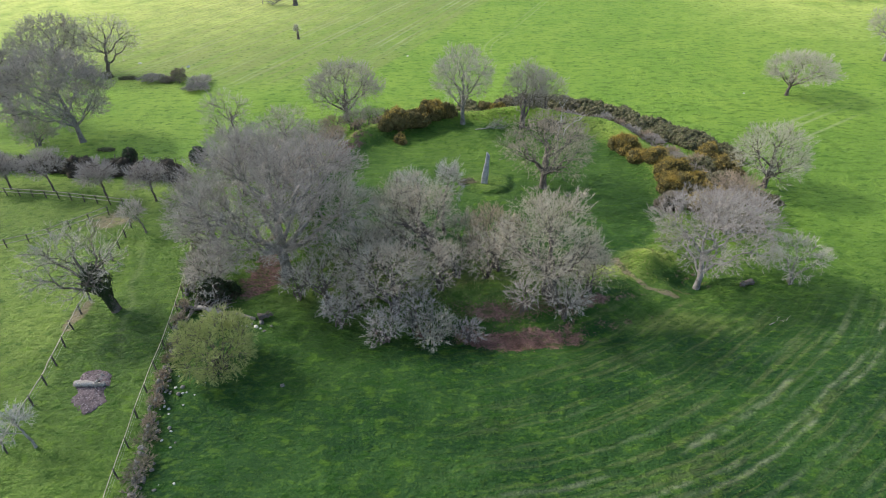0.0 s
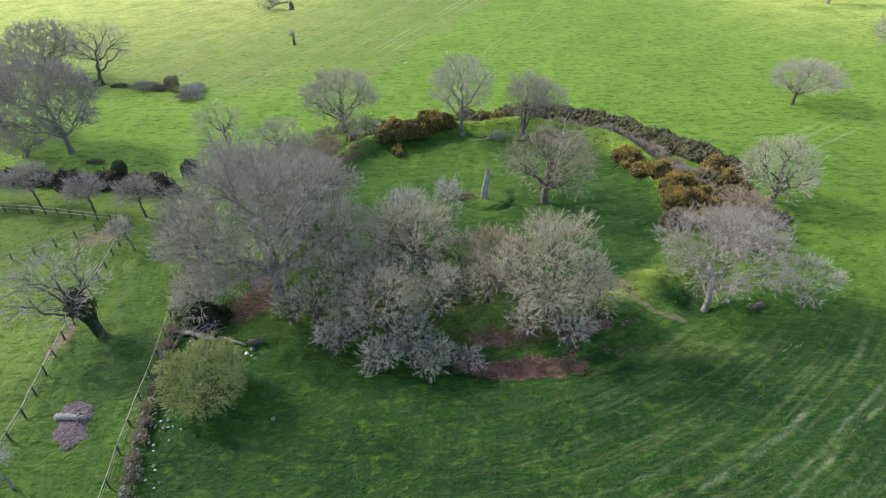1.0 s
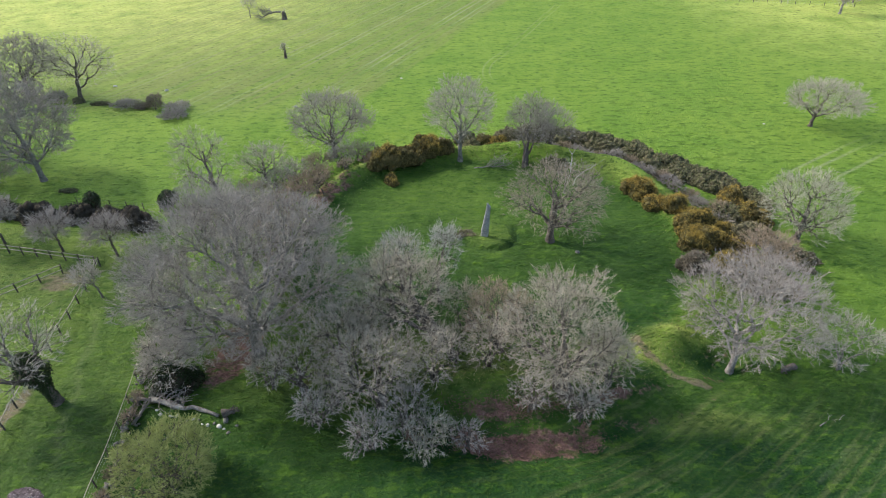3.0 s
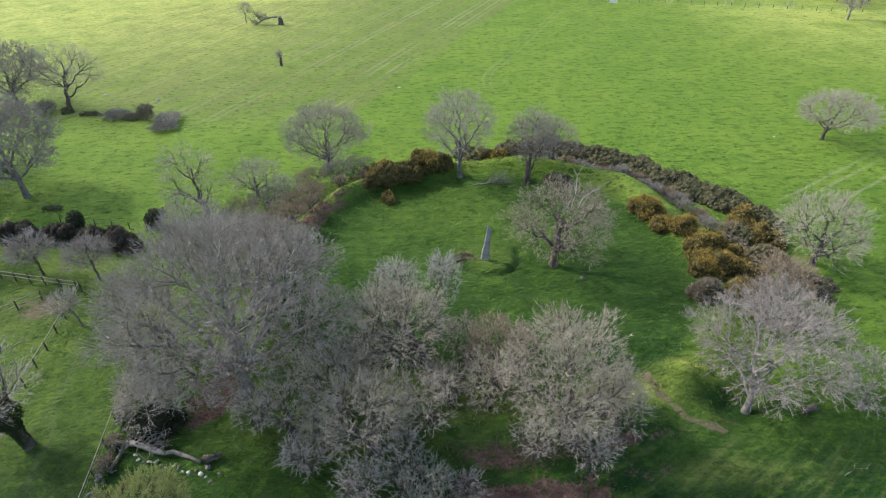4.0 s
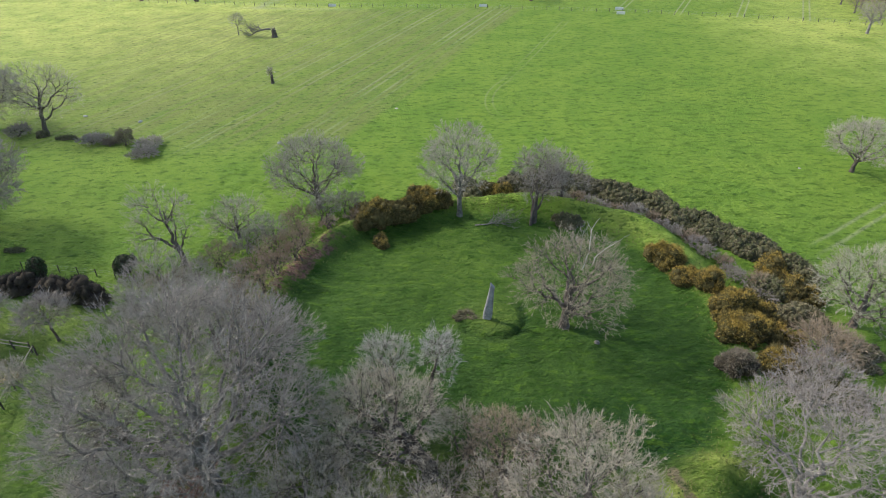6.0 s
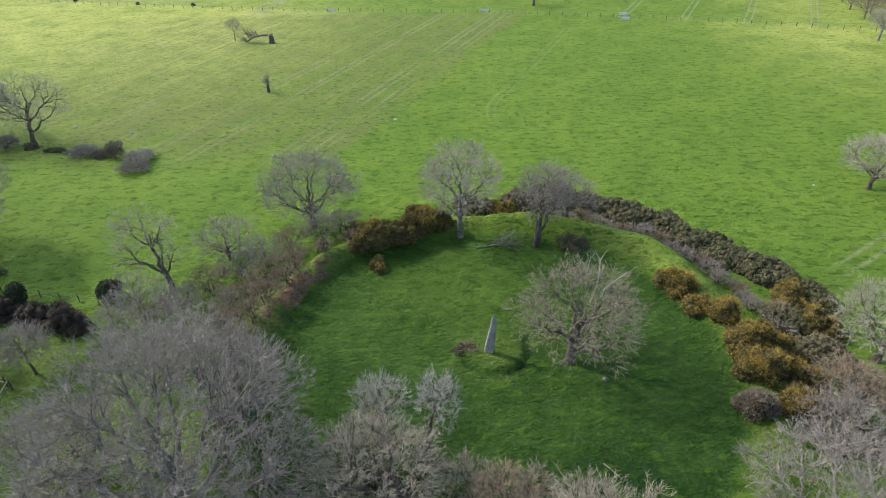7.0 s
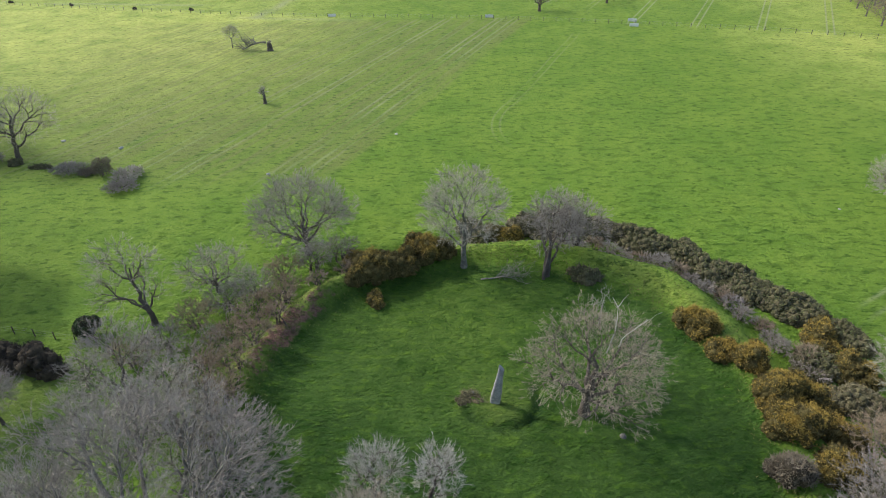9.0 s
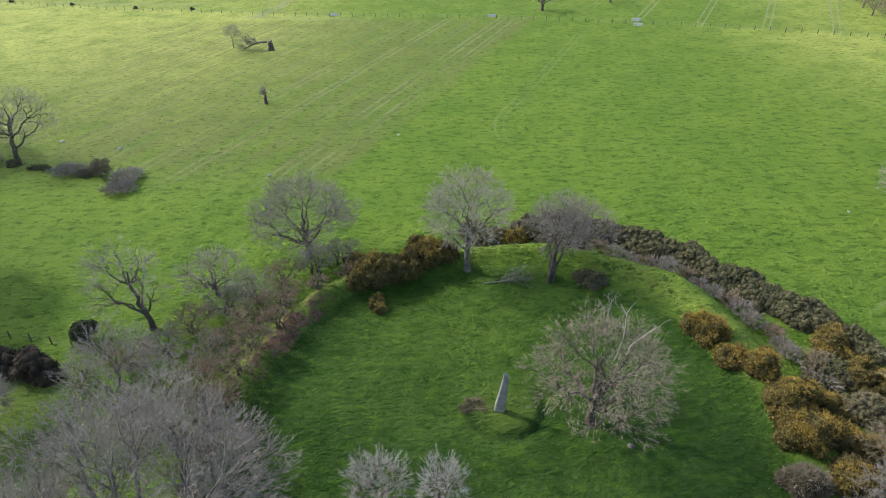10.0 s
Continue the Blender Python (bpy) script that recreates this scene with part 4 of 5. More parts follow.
tree("oak_tree", "leafless grey oak at the pasture edge", 92.2, 138.4, 13.0, 6.6, 5.4, BARK_GREY, TWIG_GREY, 1000, fork=0.3, r0=0.4, seed=63)
wood = tree("wood_tree", "leafless brown tree at the edge of a far wood", 121.0, 216.0, 8.5, 5.0, 4.0, BARK_GREY, TWIG_RUST, 190, k=(5, 4, 3), fork=0.2, r0=0.25, seed=64, thick=2.0, group="far wood")
for i, (x, y) in enumerate(((127, 223), (119, 226), (124, 232), (131, 230), (121, 238), (128, 241), (135, 238), (124, 249), (131, 252), (138, 249), (127, 259), (135, 262), (131, 214), (138, 222))):
    copy_thing(wood, Matrix.Translation(on(x, y, -0.15)) @ pose(0, 0, 0, 0, 0, 77 * i))

# ---- fallen tree far out in the pasture ----
def fallen_tree(name, label, x, y, rz, L, r, seed, material, arms=9, category="fallen tree", lift=0.0):
    rng = np.random.default_rng(seed)
    root = tagged(new(name), label, category)
    root.location = on(x, y)
    root.rotation_euler = (0, 0, radians(rz))
    line = curve_between(rng, (0, 0, lift + r * 0.8), (L, 0, r * 0.5), np.array([1, 0, 0.05]), 9, 0.03)
    line[:, 2] = np.maximum(line[:, 2], r * 0.5)
    ends = np.vstack([line[0] - [0.04, 0, 0], line, line[-1] + [0.03, 0, 0]])
    v, q = tubes(ends[None], np.concatenate([[0.01], np.linspace(r, r * 0.45, 9) * rng.uniform(0.78, 1.16, 9), [0.01]])[None], 9)
    v = v + rng.normal(0, r * 0.07, v.shape)
    child("trunk", mesh_of("trunk", v, q, material=material), root)
    for i in range(arms):
        s = line[int(rng.integers(3, 9))]
        e = s + [rng.uniform(0.2, 0.5) * L, rng.uniform(-0.4, 0.4) * L, rng.uniform(0.02, 0.3) * L]
        p = curve_between(rng, s, e, unit(np.array([0.6, rng.normal(0, 0.7), 0.7])), 7, 0.12)
        p[:, 2] = np.maximum(p[:, 2], 0.08)
        sub = [tubes(p[None], np.linspace(r * 0.4, r * 0.1, 7)[None], 5)]
        for _ in range(4):
            s2 = p[int(rng.integers(2, 7))]
            e2 = s2 + rng.normal(0, 0.12 * L, 3) + [0.1 * L, 0, 0.03 * L]
            e2[2] = max(e2[2], 0.1)
            sub.append(tubes(curve_between(rng, s2, e2, unit(e2 - s2), 5, 0.15)[None], np.linspace(r * 0.16, 0.02, 5)[None], 4))
        v, q = gather(sub)
        child("limb", mesh_of("limb", v, q, material=material), root)
    return root


fallen_tree("fallen_tree", "grey fallen tree with broken limbs lying in the pasture", -57.5, 208.6, 176, 7.0, 0.30, 71, BARK_GREY, 18, lift=2.0)
tree("stump_tree", "dark snapped trunk beside the fallen tree", -56.6, 208.6, 3.4, 1.1, 1.0, BARK_DARK, TWIG_GREY, 30, k=(3, 2, 2), fork=0.6, r0=0.75, seed=72, twig_len=0.5)
fallen_tree("fallen_log", "pale fallen trunk with a torn root end beside the field wall", -29.6, 52.3, -14, 7.4, 0.33, 73, DEADWOOD, 0)
fallen_tree("root_stump", "dark upturned root plate of the fallen trunk", -22.0, 50.5, 20, 1.0, 0.42, 82, BARK_DARK, 7, "stump")
fallen_tree("dead_branch", "grey dead branches lying under the bank", 1.6, 99.4, 8, 5.0, 0.09, 74, DEADWOOD, 20)
fallen_tree("dead_branch", "bleached dead branch lying in the grass", 12.2, 66.0, -50, 1.6, 0.06, 75, DEADWOOD, 2)
fallen_tree("dead_branch", "bleached dead branch lying in the grass", 31.5, 50.0, 30, 1.4, 0.06, 76, DEADWOOD, 2)
fallen_tree("brushwood_heap", "tangled grey brushwood against the field wall", -31.0, 52.4, -5, 4.2, 0.2, 77, DEADWOOD, 14, "brushwood")
fallen_tree("brushwood_heap", "tangled grey brushwood against the field wall", -30.0, 49.6, 80, 3.2, 0.16, 78, BARK_GREY, 14, "brushwood")
tree("dead_tree", "bleached leafless dead sapling under the bank", 14.6, 91.0, 6.2, 1.8, 2.4, BARK_PALE, TWIG_WHITE, 26, k=(4, 3, 2), fork=0.3, r0=0.12, seed=79, side=3)
for i, (x, y) in enumerate(((-181.5, 281.8), (-152.4, 274.4), (-123.8, 266.5), (-101.2, 263.0))):
    shrub("bramble_bush", "small dark bramble clump along the far fence", x, y, 1.3, 0.9, 1.0, HEDGE, "bramble", "far clumps", seed=500 + i, density=60, k=5, stems=0)
fallen_tree("root_stump", "brown upturned root stump outside the ditch", 32.3, 57.0, 200, 1.2, 0.4, 80, BARK_DARK, 5, "stump")

# ---- gorse, brambles and scrub on bank and ditch ----
GL = "dense gorse bush with yellow blossom on the ring bank"
for i, (x, y, a, b, h, fl) in enumerate(((25.4, 90.2, 2.1, 1.9, 2.3, 0.75), (26.0, 86.0, 1.7, 1.5, 1.8, 0.7), (28.2, 84.2, 1.9, 1.7, 2.0, 0.6), (29.4, 80.6, 2.4, 2.2, 2.4, 0.45), (29.5, 76.8, 2.3, 2.2, 2.5, 0.5),
                                         (33.2, 77.6, 2.4, 2.3, 2.4, 0.35), (31.6, 73.2, 2.1, 2.1, 2.3, 0.4), (38.0, 90.0, 2.0, 1.8, 2.0, 0.55), (39.6, 85.0, 2.2, 2.0, 1.9, 0.3), (33.6, 81.6, 2.0, 2.0, 2.0, 0.3),
                                         (-11.0, 95.0, 1.3, 1.1, 1.4, 0.4), (-11.8, 99.0, 2.8, 2.4, 2.8, 0.12), (-9.0, 100.0, 2.4, 2.2, 2.6, 0.15), (-5.6, 103.0, 2.3, 2.0, 2.6, 0.4), (-3.4, 103.4, 2.0, 1.8, 2.2, 0.25), (-7.4, 105.8, 2.2, 1.8, 2.6, 0.35), (3.4, 111.4, 2.2, 1.8, 2.2, 0.1), (6.0, 111.0, 1.9, 1.7, 2.1, 0.3), (-14.6, 104.0, 2.2, 1.9, 2.2, 0.2))):
    shrub("gorse_bush", GL, x, y, a * 1.32, b * 1.32, h, GORSE_LEAF, "gorse bush", "gorse bushes", seed=100 + i, density=85, length=0.34, width=0.035, upward=0.6, flowers=fl * 0.75, stems=0, k=9, tuft=0.28, core=GORSE_SHADE_CORE)
shrub("grey_shrub", "dense rounded grey leafless shrub at the foot of the bank", 27.4, 71.8, 2.0, 1.9, 2.4, HEATH, seed=130, density=170, length=0.4, width=0.018, k=6, stems=60)
BL = "tangled dull brown bramble and scrub filling the ditch"
for i, (x, y, a, b, h, m) in enumerate(((11.5, 113.8, 2.6, 2.0, 1.9, 0), (15.0, 113.4, 2.6, 2.0, 2.2, 1), (18.4, 112.4, 2.8, 2.0, 2.1, 2), (22.2, 110.4, 2.7, 2.2, 2.3, 1), (25.6, 107.6, 2.8, 2.2, 2.1, 0), (28.6, 104.8, 2.7, 2.3, 2.3, 1), (31.2, 101.8, 2.6, 2.2, 2.2, 0),
                                        (33.8, 99.0, 2.8, 2.2, 1.9, 2), (36.2, 96.2, 2.7, 2.2, 2.1, 1), (38.6, 93.6, 2.4, 2.2, 1.8, 0), (41.0, 91.0, 2.2, 2.0, 1.7, 1), (36.0, 86.0, 2.4, 1.9, 1.5, 0), (37.4, 80.6, 2.4, 2.2, 1.8, 2), (0.4, 112.0, 2.5, 1.8, 2.0, 0), (8.6, 112.8, 2.4, 1.8, 1.9, 2), (14.2, 100.2, 1.8, 1.4, 1.6, 0), (36.0, 70.0, 2.6, 2.2, 1.6, 2), (40.0, 76.0, 2.2, 2.0, 1.4, 2))):
    shrub("bramble_bush", BL, x, y, a * 1.55, b * 1.35, h * 1.1, (BRAMBLE_GREEN, BRAMBLE_GREEN, (BRAMBLE, BRAMBLE_GREEN, HEATH)[i % 3])[m], "bramble", "ditch brambles", seed=140 + i, density=45, length=0.38, width=0.03, k=13, stems=90, rz=-40, twig=HEATH, core=BRAMBLE_SHADE_CORE, tuft=0.2, spread_out=0.8)
# grey scrub along the floor of the ditch
for i in range(20):
    u = 0.2 + 0.058 * i
    q = 32.6 + 0.7 * math.sin(i * 2.1)
    tree("scrub_bush", "low grey-mauve leafless scrub on the floor of the ditch", CX + q * math.cos(u), CY + q * math.sin(u), 1.9 + 0.4 * math.sin(i * 1.3), 1.9 + 0.3 * math.cos(i), 1.0, BARK_DARK, (TWIG_MAUVE, TWIG_RUST, TWIG_SLATE)[i % 3], 130, k=(4, 3, 3), fork=0.1, r0=0.07, stems=5, seed=560 + i, category="scrub", group="ditch scrub", twig_len=0.5, thick=1.2, lump=0.3)
RL = "rusty brown leafless scrub on the overgrown bank"
for i, (x, y, a, b, h, m) in enumerate(((-31.6, 91.2, 3.0, 2.6, 2.6, 0), (-28.6, 94.4, 3.0, 2.6, 2.6, 0), (-26.0, 97.0, 2.8, 2.4, 2.6, 1), (-23.4, 100.2, 2.6, 2.4, 2.4, 1), (-20.0, 103.0, 2.8, 2.4, 2.2, 1), (-28.4, 85.0, 3.2, 3.0, 3.2, 0), (-25.4, 87.8, 2.8, 2.6, 2.6, 0), (-36.0, 85.2, 2.8, 2.6, 2.6, 1), (-17.0, 105.4, 2.4, 2.0, 2.0, 1), (-33.0, 87.6, 2.4, 2.2, 2.4, 0), (-24.6, 92.4, 2.6, 2.4, 2.6, 0), (-22.2, 96.4, 2.6, 2.2, 2.4, 1), (-26.0, 81.0, 2.8, 2.6, 2.8, 0), (-24.0, 77.0, 2.6, 2.6, 2.4, 1), (-22.4, 86.2, 2.2, 2.2, 1.8, 0), (-23.0, 82.4, 2.0, 2.2, 1.8, 1), (-22.8, 78.6, 2.0, 2.2, 1.8, 0), (-22.6, 73.6, 2.2, 2.4, 2.0, 1), (-20.8, 69.0, 2.0, 2.2, 1.6, 1), (-21.6, 93.4, 2.0, 1.8, 2.2, 1), (-21.2, 89.8, 1.6, 1.8, 1.8, 2), (-17.8, 95.6, 1.4, 1.2, 1.2, 1), (-15.2, 99.4, 1.5, 1.1, 1.2, 0))):
    tree("scrub_bush", RL, x, y, h * (1.75 if x > -27 else 1.45), a * 1.25, h * 0.72, BARK_DARK, (TWIG_RUST, TWIG_MAUVE, TWIG_RUST, TWIG_GREY)[(m + i) % 4], int(30 * a * b) + 40, k=(5, 4, 3), fork=0.1, r0=0.12, stems=5, seed=170 + i, category="scrub", group="bank scrub", twig_len=0.6, thick=1.25, lump=0.3)
tree("sallow_bush", "large rounded sallow bush with fresh yellow-green leaves beside the wall", -23.7, 43.2, 6.7, 4.5, 3.7, BARK_DARK, SALLOW, 2600, k=(10, 7, 6), fork=0.1, r0=0.2, stems=7, seed=190, low=0.9, twig_len=0.42, side=15, thick=0.95, category="bush", lump=0.15)
shrub("weed_clump", "withered brown weeds beside the standing stone", 0.4, 80.4, 1.7, 1.2, 0.34, BRAMBLE, "weeds", seed=189, density=120, length=0.3, width=0.015, k=8, stems=70, core=BRAMBLE_SHADE_CORE)
shrub("evergreen_bush", "dark ivy-covered thicket against the field wall", -27.6, 54.2, 2.3, 1.9, 2.6, IVY, "bush", seed=191, density=150, length=0.2, width=0.07, k=9, stems=30, spread_out=1.0)
shrub("holly_bush", "dark evergreen holly bush at the hedge end", -43.0, 89.4, 1.6, 1.5, 2.9, EVERGREEN, "holly", seed=192, density=220, length=0.18, width=0.07, k=7, stems=0, spread_out=1.0)
shrub("holly_bush", "small dark evergreen in the hedge", -53.6, 88.0, 0.9, 0.9, 3.4, EVERGREEN, "holly", seed=193, density=220, length=0.18, width=0.07, k=6, stems=0, spread_out=1.0)
for i, (x, y, a, b, h) in enumerate(((-87.4, 135.6, 3.0, 1.6, 2.8), (-82.4, 135.2, 2.2, 1.2, 1.2), (-77.0, 133.6, 3.0, 1.0, 0.8), (-70.6, 132.0, 3.4, 1.8, 1.9), (-63.6, 130.8, 2.0, 1.8, 3.9), (-58.8, 129.6, 3.4, 1.8, 2.1), (-57.8, 125.4, 3.2, 1.6, 1.7), (-66.6, 131.4, 2.2, 1.2, 1.0), (-61.7, 94.7, 2.2, 0.8, 0.6))):
    if i in (1, 2, 8):
        shrub("bramble_bush", "low green bramble clump along the low field bank", x, y, a, b, h, BRAMBLE_GREEN, "bramble", "field brambles", seed=200 + i, core=BRAMBLE_SHADE_CORE, density=60, length=0.4, width=0.025, k=9, stems=40)
    else:
        tree("scrub_bush", "grey-brown twiggy scrub clump along the low field bank", x, y, h * 1.0, a * 1.05, h * 0.6, BARK_DARK, (TWIG_SLATE, HEATH, TWIG_GREY)[i % 3], 330, k=(4, 4, 3), fork=0.1, r0=0.1, stems=6, seed=200 + i, category="scrub", group="field scrub", twig_len=0.6, thick=1.9, lump=0.3)
for i in range(8):
    x = -82 + i * 5.2
    shrub("hedge_bush", "dark leafless hedge of thorn and bramble", x, 88.9 - (x + 82) * 0.12, 3.6, 2.0, 2.7 + 0.3 * math.sin(i * 2), HEDGE, "hedge", "paddock hedge", seed=220 + i, density=60, length=0.35, width=0.02, k=10, stems=80, twig=HEDGE)
for i, (x, y, a, b, h) in enumerate(((-26.7, 33.2, 1.5, 2.6, 1.3), (-26.0, 29.6, 1.5, 2.4, 1.4), (-27.8, 37.4, 0.9, 2.2, 1.0), (-31.9, 56.8, 1.0, 2.4, 1.8), (-33.4, 62.6, 1.0, 2.4, 1.8), (-28.6, 41.0, 0.7, 1.8, 0.9), (-29.4, 45.0, 0.7, 2.0, 1.0), (-25.8, 26.4, 0.9, 2.0, 1.4), (-30.6, 51.0, 1.0, 2.2, 1.6))):
    for j in (-0.5, 0.5):
        tree("scrub_bush", "leafless dark brambles over the tumbled field wall", x - 0.22 * j * b, y + j * b, h * 1.05, a * 0.8 + 0.35, h * 0.55, BARK_DARK, (BRAMBLE, HEATH, TWIG_RUST)[i % 3], 90, k=(4, 3, 3), fork=0.1, r0=0.05, stems=6, seed=230 + 2 * i + int(j + 0.5), category="scrub", group="wall brambles", twig_len=0.45, thick=0.95, lump=0.3)

# ivy on the trunk of the paddock tree
def ivy_cover():
    rng = np.random.default_rng(240)
    host = [o for o in scene.objects if o.name == "ivy_tree"][0]
    m = 2600
    hgt = rng.uniform(0.2, 6.2, m)
    ang, rad = rng.uniform(0, 6.28, m), (0.45 + 0.9 * np.exp(-(((hgt - 4.2) / 1.3) ** 2))) * rng.uniform(0.6, 1.1, m)
    p = np.stack([np.cos(ang) * rad - 0.21 * hgt, np.sin(ang) * rad, hgt], -1)
    way = unit(np.stack([np.cos(ang), np.sin(ang), rng.normal(0, 0.5, m)], -1) + rng.normal(0, 0.5, (m, 3)))
    v, t = spikes(rng, p, way, np.full(m, 0.16), np.full(m, 0.1))
    child("ivy", mesh_of("ivy", v, tris=t, material=IVY, smooth=False), host, "dark glossy ivy round the trunk")


ivy_cover()


# ---- fences ----
def post_mesh(w, h):
    bm = bmesh.new()
    bmesh.ops.create_cube(bm, size=1)
    bmesh.ops.scale(bm, vec=(w, w, h), verts=bm.verts)
    bmesh.ops.translate(bm, vec=(0, 0, h / 2 - 0.2), verts=bm.verts)
    bmesh.ops.bevel(bm, geom=list(bm.edges), offset=w * 0.12, segments=1, affect="EDGES")
    me = bpy.data.meshes.new("post")
    bm.to_mesh(me)
    bm.free()
    me.materials.append(POST)
    return me


POSTS = {}


def fence(name, label, pts, step, h=1.35, w=0.14, rails=(1.25,), rail_r=0.06, wires=(), seed=1):
    rng = np.random.default_rng(seed)
    root = tagged(new(name), label, "fence")
    root.location = on(*pts[0])
    base = np.array(root.location)
    if (w, h) not in POSTS:
        POSTS[(w, h)] = post_mesh(w, h + 0.2)
    seg = [np.hypot(b[0] - a[0], b[1] - a[1]) for a, b in zip(pts, pts[1:])]
    total = sum(seg)
    n = max(2, round(total / step))
    cum = np.concatenate([[0], np.cumsum(seg)])
    s = np.linspace(0, total, n + 1)
    xs, ys = np.interp(s, cum, [p[0] for p in pts]), np.interp(s, cum, [p[1] for p in pts])
    P = np.stack([xs, ys, ground_z(xs, ys)], -1) - base
    for i in range(n + 1):
        o = child("post", POSTS[(w, h)], root)
        o.location = P[i]
        o.rotation_euler = (rng.normal(0, 0.04), rng.normal(0, 0.04), rng.uniform(0, 1.5))
    for z in rails:
        for i in range(n):
            a, b = P[i] + [0, 0, z], P[i + 1] + [0, 0, z]
            d = unit(b - a)
            line = np.linspace(a - d * 0.08, b + d * 0.08, 4) + rng.normal(0, 0.015, (4, 3))
            v, q = tubes(line[None], np.full((1, 4), rail_r), 5)
            child("rail", mesh_of("rail", v, q, material=RAIL), root)
    if wires:
        lines = [P + [0, 0, z] for z in wires]
        v, q = gather([tubes(l[None], np.full((1, n + 1), 0.006), 3) for l in lines])
        child("wire", mesh_of("wire", v, q, material=WIRE), root)
    return root


FL = "weathered timber post-and-rail paddock fence"
fence("paddock_fence", FL, ((-37.4, 28), (-39.2, 35.6), (-39.9, 41.0), (-42.3, 52.2), (-44.6, 66.4), (-46.2, 74.6)), 2.6, seed=1, wires=(0.5, 0.9))
fence("paddock_fence", FL, ((-82.0, 81.0), (-69.7, 78.9), (-61.1, 77.8), (-49.9, 75.5), (-47.0, 75.0)), 2.25, seed=2, rails=(1.25, 0.7))
fence("paddock_fence", FL, ((-76.0, 58.0), (-59.8, 64.5), (-55.9, 66.5), (-50.2, 73.0)), 2.6, seed=3, rails=(1.25, 0.6))
fence("wall_fence", "thin timber fence with a pale top rail beside the field wall", ((-26.6, 25.0), (-27.6, 29.1), (-29.4, 39.0), (-30.8, 47.9), (-32.4, 56.1), (-34.6, 64.4), (-38.0, 80.0), (-40.5, 84.0)), 3.0, h=1.2, w=0.12, rails=(1.15,), rail_r=0.04, seed=4, wires=(0.4, 0.8))
fence("field_fence", "post-and-wire boundary fence across the far pasture", ((-200, 284), (-131.7, 265.2), (-65.0, 250.8), (5.5, 242.2), (49.7, 232.0), (82.7, 222.6), (118, 209.5)), 4.0, h=1.25, w=0.14, rails=(), wires=(0.35, 0.7, 1.05, 1.2), seed=5)
fence("field_fence", "short post-and-wire fence along the hedge", ((-58, 90.6), (-50, 89.4), (-41.5, 87.8)), 2.6, h=1.2, w=0.1, rails=(), wires=(0.4, 0.8, 1.1), seed=6)


# ---- tumbled field wall ----
def rock_mesh(seed, material, name="stone"):
    rng = np.random.default_rng(seed)
    v, f = ico_arrays(1)
    s = rng.uniform(0.7, 1.3, 3) * [1.2, 0.9, 0.65]
    d = 1 + 0.16 * np.sin(v @ rng.normal(0, 2.5, 3)) + rng.normal(0, 0.07, len(v))
    return mesh_of(name, np.sign(v) * np.abs(v) ** 0.75 * d[:, None] * s * 0.22, tris=f, material=material, smooth=False)


def field_wall():
    rng = np.random.default_rng(250)
    root = tagged(new("field_wall"), "tumbled drystone field wall with scattered rubble", "stone wall", kind="structure")
    root.location = on(-26, 29)
    base = np.array(root.location)
    kinds = [rock_mesh(260 + i, RUBBLE) for i in range(8)]
    for i in range(255):
        t = rng.random()
        y = 27 + 36 * t
        level = int(rng.integers(0, 3))
        x = -25.6 - (y - 28) * 0.222 + rng.normal(0, 0.3 - 0.07 * level) + (0.25 if level == 0 else 0)
        if level == 0 and rng.random() < 0.35:
            x += abs(rng.normal(0, 0.8))
        o = child("stone", kinds[int(rng.integers(8))], root)
        o.location = Vector((x, y, float(ground_z(x, y)) + 0.1 + 0.27 * level)) - root.location
        o.rotation_euler = (rng.normal(0, 0.4), rng.normal(0, 0.4), rng.uniform(0, 6))
        sc = rng.uniform(0.5, 1.05)
        o.scale = (sc, sc, sc)
    pale = [rock_mesh(270 + i, WHITE_STONE) for i in range(4)]
    for i in range(36):
        y = 27 + 21 * rng.random()
        x = -25.2 - (y - 28) * 0.222 + abs(rng.normal(0, 1.5))
        o = child("stone", pale[i % 4], root)
        o.location = Vector((x, y, float(ground_z(x, y)) + 0.04)) - root.location
        o.rotation_euler = (rng.normal(0, 0.3), rng.normal(0, 0.3), rng.uniform(0, 6))
        sc = rng.uniform(0.25, 0.6)
        o.scale = (sc, sc, sc)


field_wall()
for i, (x, y, s) in enumerate(((-79.6, 145.6, 1.9), (-66.2, 142.0, 2.0), (54.5, 118.8, 0.8), (-34.6, 130.9, 1.6), (-14.3, 148.1, 1.2), (-21.6, 50.0, 1.2), (-20.4, 49.4, 0.9), (-20.9, 48.6, 0.8), (0.6, 80.6, 0.9), (27.6, 66.0, 1.2), (-17.0, 41.0, 0.9), (14.2, 76.0, 1.6))):
    o = tagged(new("boulder", rock_mesh(300 + i, WHITE_STONE if i < 5 else RUBBLE, "boulder")), "pale weathered boulder lying in the grass", "boulder", "boulders")
    o.location = on(x, y, 0.05 * s)
    o.scale = (s, s, s)
    o.rotation_euler = (0, 0, i)


for i in range(14):
    o = tagged(new("rubble_stone", rock_mesh(330 + i % 4, (WHITE_STONE, RUBBLE)[i % 3 == 2], "rubble_stone")), "small pale stone tumbled beside the fallen trunk", "stone", "rubble stones")
    o.location = on(-28.6 + 0.55 * i, 51.2 - 0.13 * i - 0.5 * abs(math.sin(i * 2.3)), 0.04)
    s = 0.55 + 0.3 * abs(math.sin(i * 1.7))
    o.scale, o.rotation_euler = (s, s, s), (0.3 * i, 0, i)


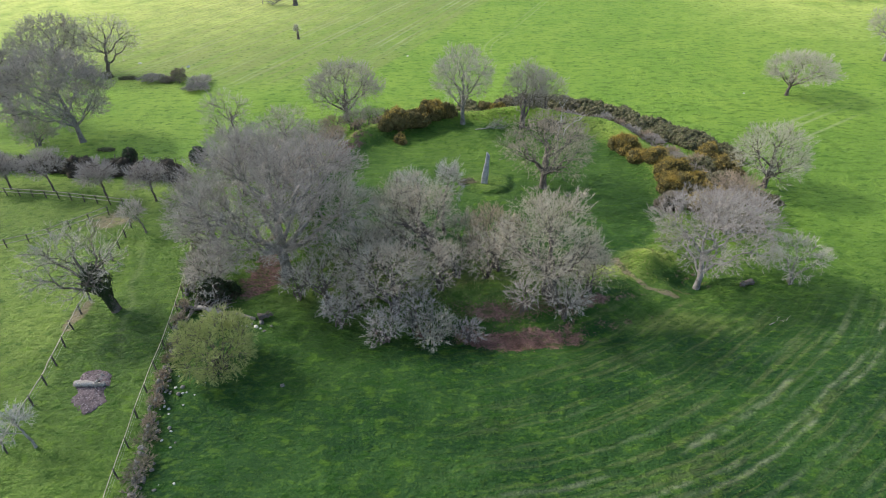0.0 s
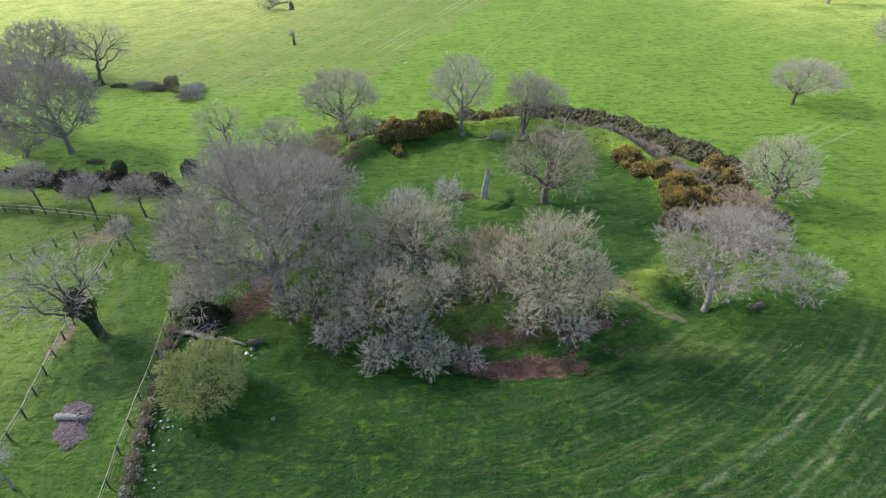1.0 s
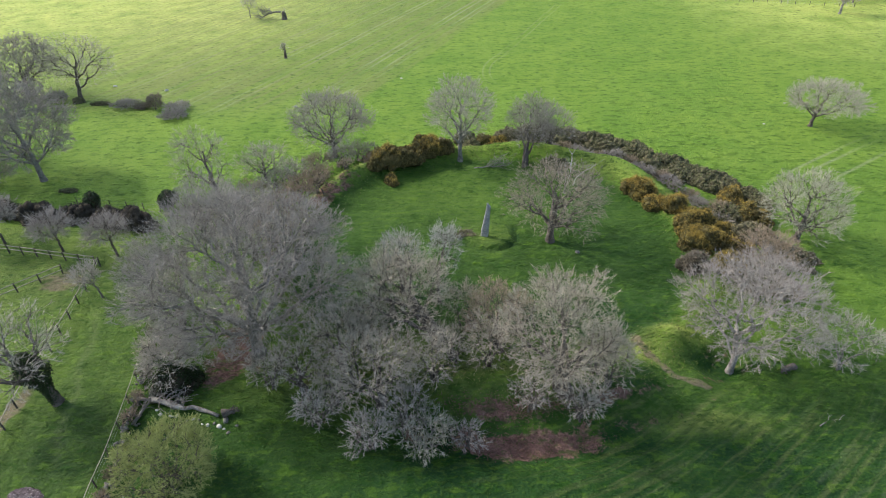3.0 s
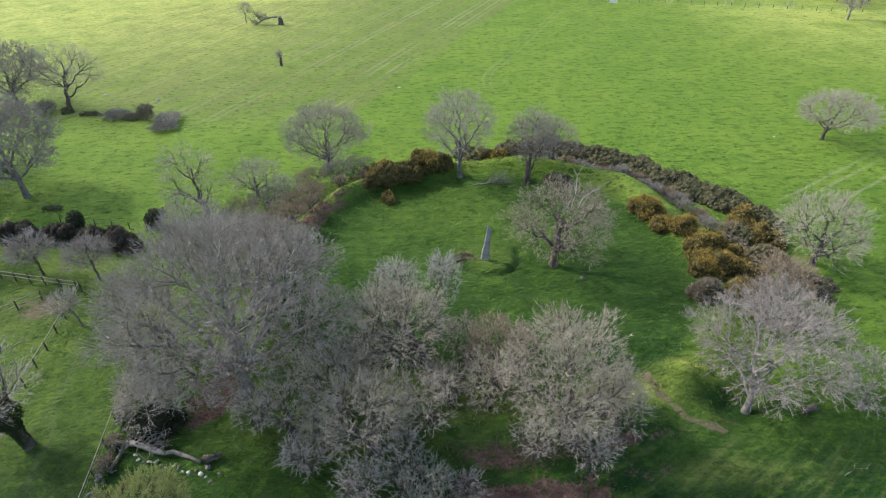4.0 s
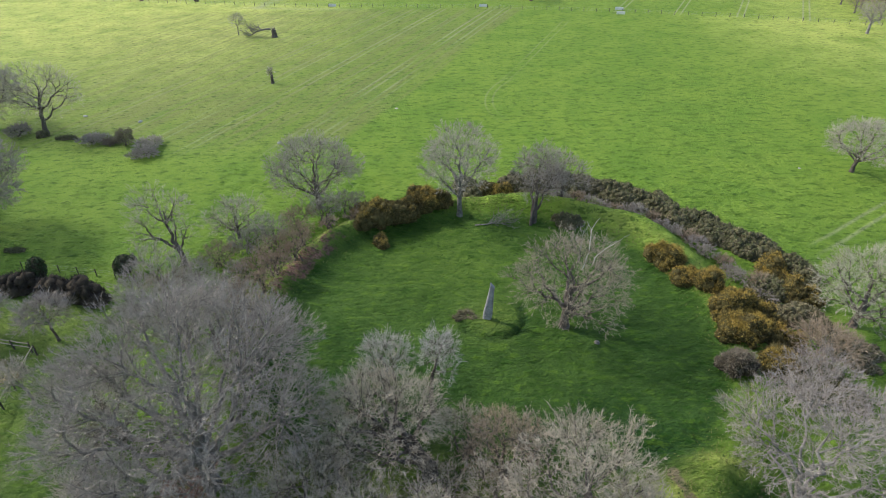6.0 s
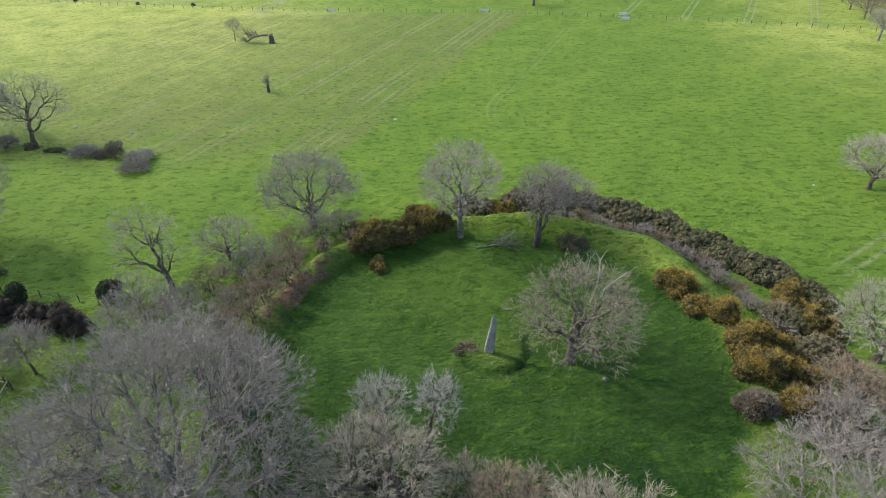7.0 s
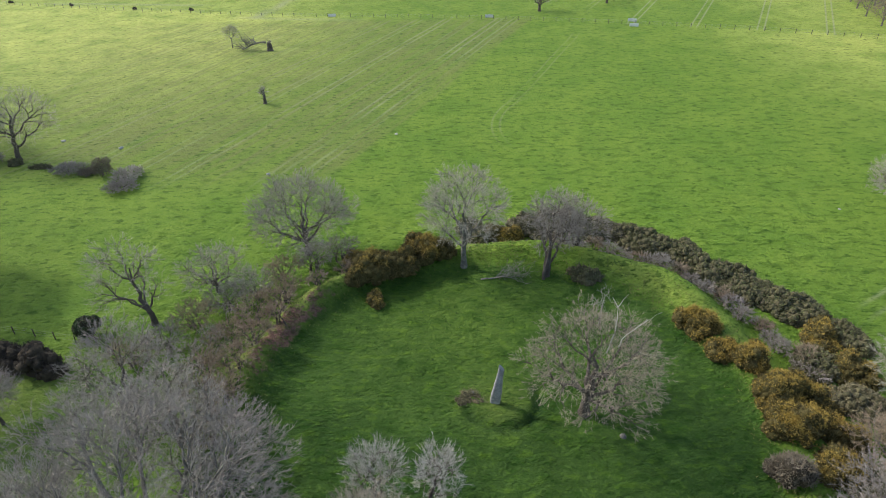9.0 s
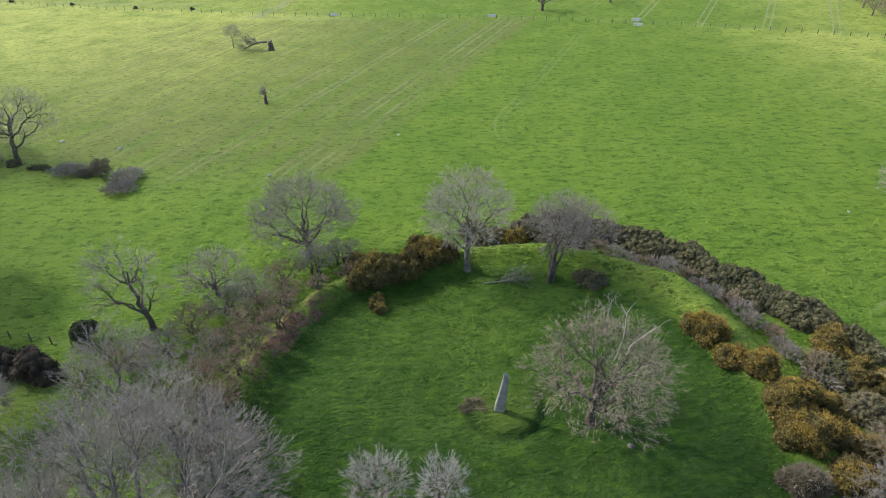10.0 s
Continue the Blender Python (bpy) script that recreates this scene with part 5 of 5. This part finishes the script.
# ---- log on its mulch bed in the paddock ----
def mulch_bed():
    rng = np.random.default_rng(310)
    gx, gy = np.meshgrid(np.linspace(-1, 1, 22), np.linspace(-1, 1, 34))
    edge = np.clip(1.05 - np.maximum(np.abs(gx), np.abs(gy)) ** 3, 0, 1)
    X = -35.1 + gx * 1.65 * (1 - 0.5 * gy ** 4 - 0.10 * np.cos(gy * 5) + 0.08 * np.sin(gy * 9)) - gy * 0.75 + rng.normal(0, 0.05, gx.shape)
    Y = 40.3 + gy * 2.9 * (1 - 0.16 * gx ** 2) + rng.normal(0, 0.05, gx.shape)
    Z = ground_z(X, Y) - 0.12 + 0.28 * np.sqrt(edge) + rng.normal(0, 0.03, gx.shape)
    idx = np.arange(gx.size).reshape(gx.shape)
    quads = np.stack([idx[:-1, :-1], idx[:-1, 1:], idx[1:, 1:], idx[1:, :-1]], -1).reshape(-1, 4)
    tagged(new("mulch_bed", mesh_of("mulch_bed", np.stack([X, Y, Z], -1), quads, material=MULCH)), "purplish brown bed of wood mulch in the paddock grass", "mulch", kind="stuff")


mulch_bed()
fallen_tree("fallen_log", "pale split log with a broken end lying across the mulch bed", -36.9, 40.8, 0, 2.9, 0.36, 311, DEADWOOD, 2)


# ---- water troughs along the far fence ----
def trough(x, y, rz, L=2.6):
    root = tagged(new("water_trough"), "pale concrete water trough beside the far fence", "trough", "troughs")
    root.location = on(x, y)
    root.rotation_euler = (0, 0, radians(rz))
    bm = bmesh.new()
    bmesh.ops.create_cube(bm, size=1)
    bmesh.ops.scale(bm, vec=(L, 0.9, 0.7), verts=bm.verts)
    bmesh.ops.translate(bm, vec=(0, 0, 0.35), verts=bm.verts)
    top = max(bm.faces, key=lambda g: g.calc_center_median().z)
    bmesh.ops.inset_region(bm, faces=[top], thickness=0.1)
    bmesh.ops.translate(bm, vec=(0, 0, -0.35), verts=list(top.verts))
    part("basin", bm, TROUGH, root)


for x, y, rz in ((49.0, 230.2, -12), (49.8, 236.5, -12), (5.6, 245.0, -6), (-47.3, 249.8, -6)):
    trough(x, y, rz)


# ---- grass tufts and fallen leaves ----
def tufts():
    rng = np.random.default_rng(320)
    n = 25000
    x, y = rng.uniform(-48, 62, n), 28 + 100 * rng.random(n) ** 1.1
    keep = np.sin(x * 0.7 + np.sin(y * 0.5) * 2) + np.sin(y * 0.9 + x * 0.3) + rng.normal(0, 0.8, n) > -0.4
    keep &= (np.hypot(x - CX, y - CY) < 34) | ((y < 60) & (x > -22))
    x, y = x[keep], y[keep]
    n = len(x)
    at = np.repeat(np.stack([x, y, ground_z(x, y) - 0.03], -1), 3, 0) + rng.normal(0, 0.07, (3 * n, 3)) * [1, 1, 0]
    way = unit(rng.normal(0, 0.55, (3 * n, 3)) * [1, 1, 0] + [0, 0, 1])
    v, t = spikes(rng, at, way, rng.uniform(0.08, 0.22, 3 * n), np.full(3 * n, 0.05))
    tagged(new("grass_tufts", mesh_of("grass_tufts", v, tris=t, material=TUFT, smooth=False)), "uneven tufts of green pasture grass", "grass", kind="stuff")
    n = 9000
    a, r = rng.uniform(0, 6.283, n), rng.normal(26.3, 1.5, n)
    x, y = CX + r * np.cos(a), CY + r * np.sin(a)
    at = np.stack([x, y, ground_z(x, y) - 0.03], -1)
    v, t = spikes(rng, at, unit(rng.normal(0, 0.6, (n, 3)) * [1, 1, 0] + [0, 0, 1]), rng.uniform(0.15, 0.45, n), np.full(n, 0.04))
    tagged(new("bank_grass", mesh_of("bank_grass", v, tris=t, material=BANK_GRASS, smooth=False)), "long half-withered grass on the ring bank", "grass", kind="stuff")
    n = 5000
    x = rng.normal(5.2, 3.2, n)
    y = np.where(rng.random(n) < 0.65, rng.normal(47.6, 0.5, n), rng.normal(50.6, 0.45, n)) + 0.018 * (x - 4.5) ** 2
    at = np.stack([x, y, ground_z(x, y) + 0.03], -1)
    v, t = spikes(rng, at, unit(rng.normal(0, 1, (n, 3)) * [1, 1, 0.25]), np.full(n, 0.16), np.full(n, 0.045))
    tagged(new("leaf_litter", mesh_of("leaf_litter", v, tris=t, material=LEAF_LITTER, smooth=False)), "reddish brown fallen leaves in the front ditch", "leaves", kind="stuff")


tufts()
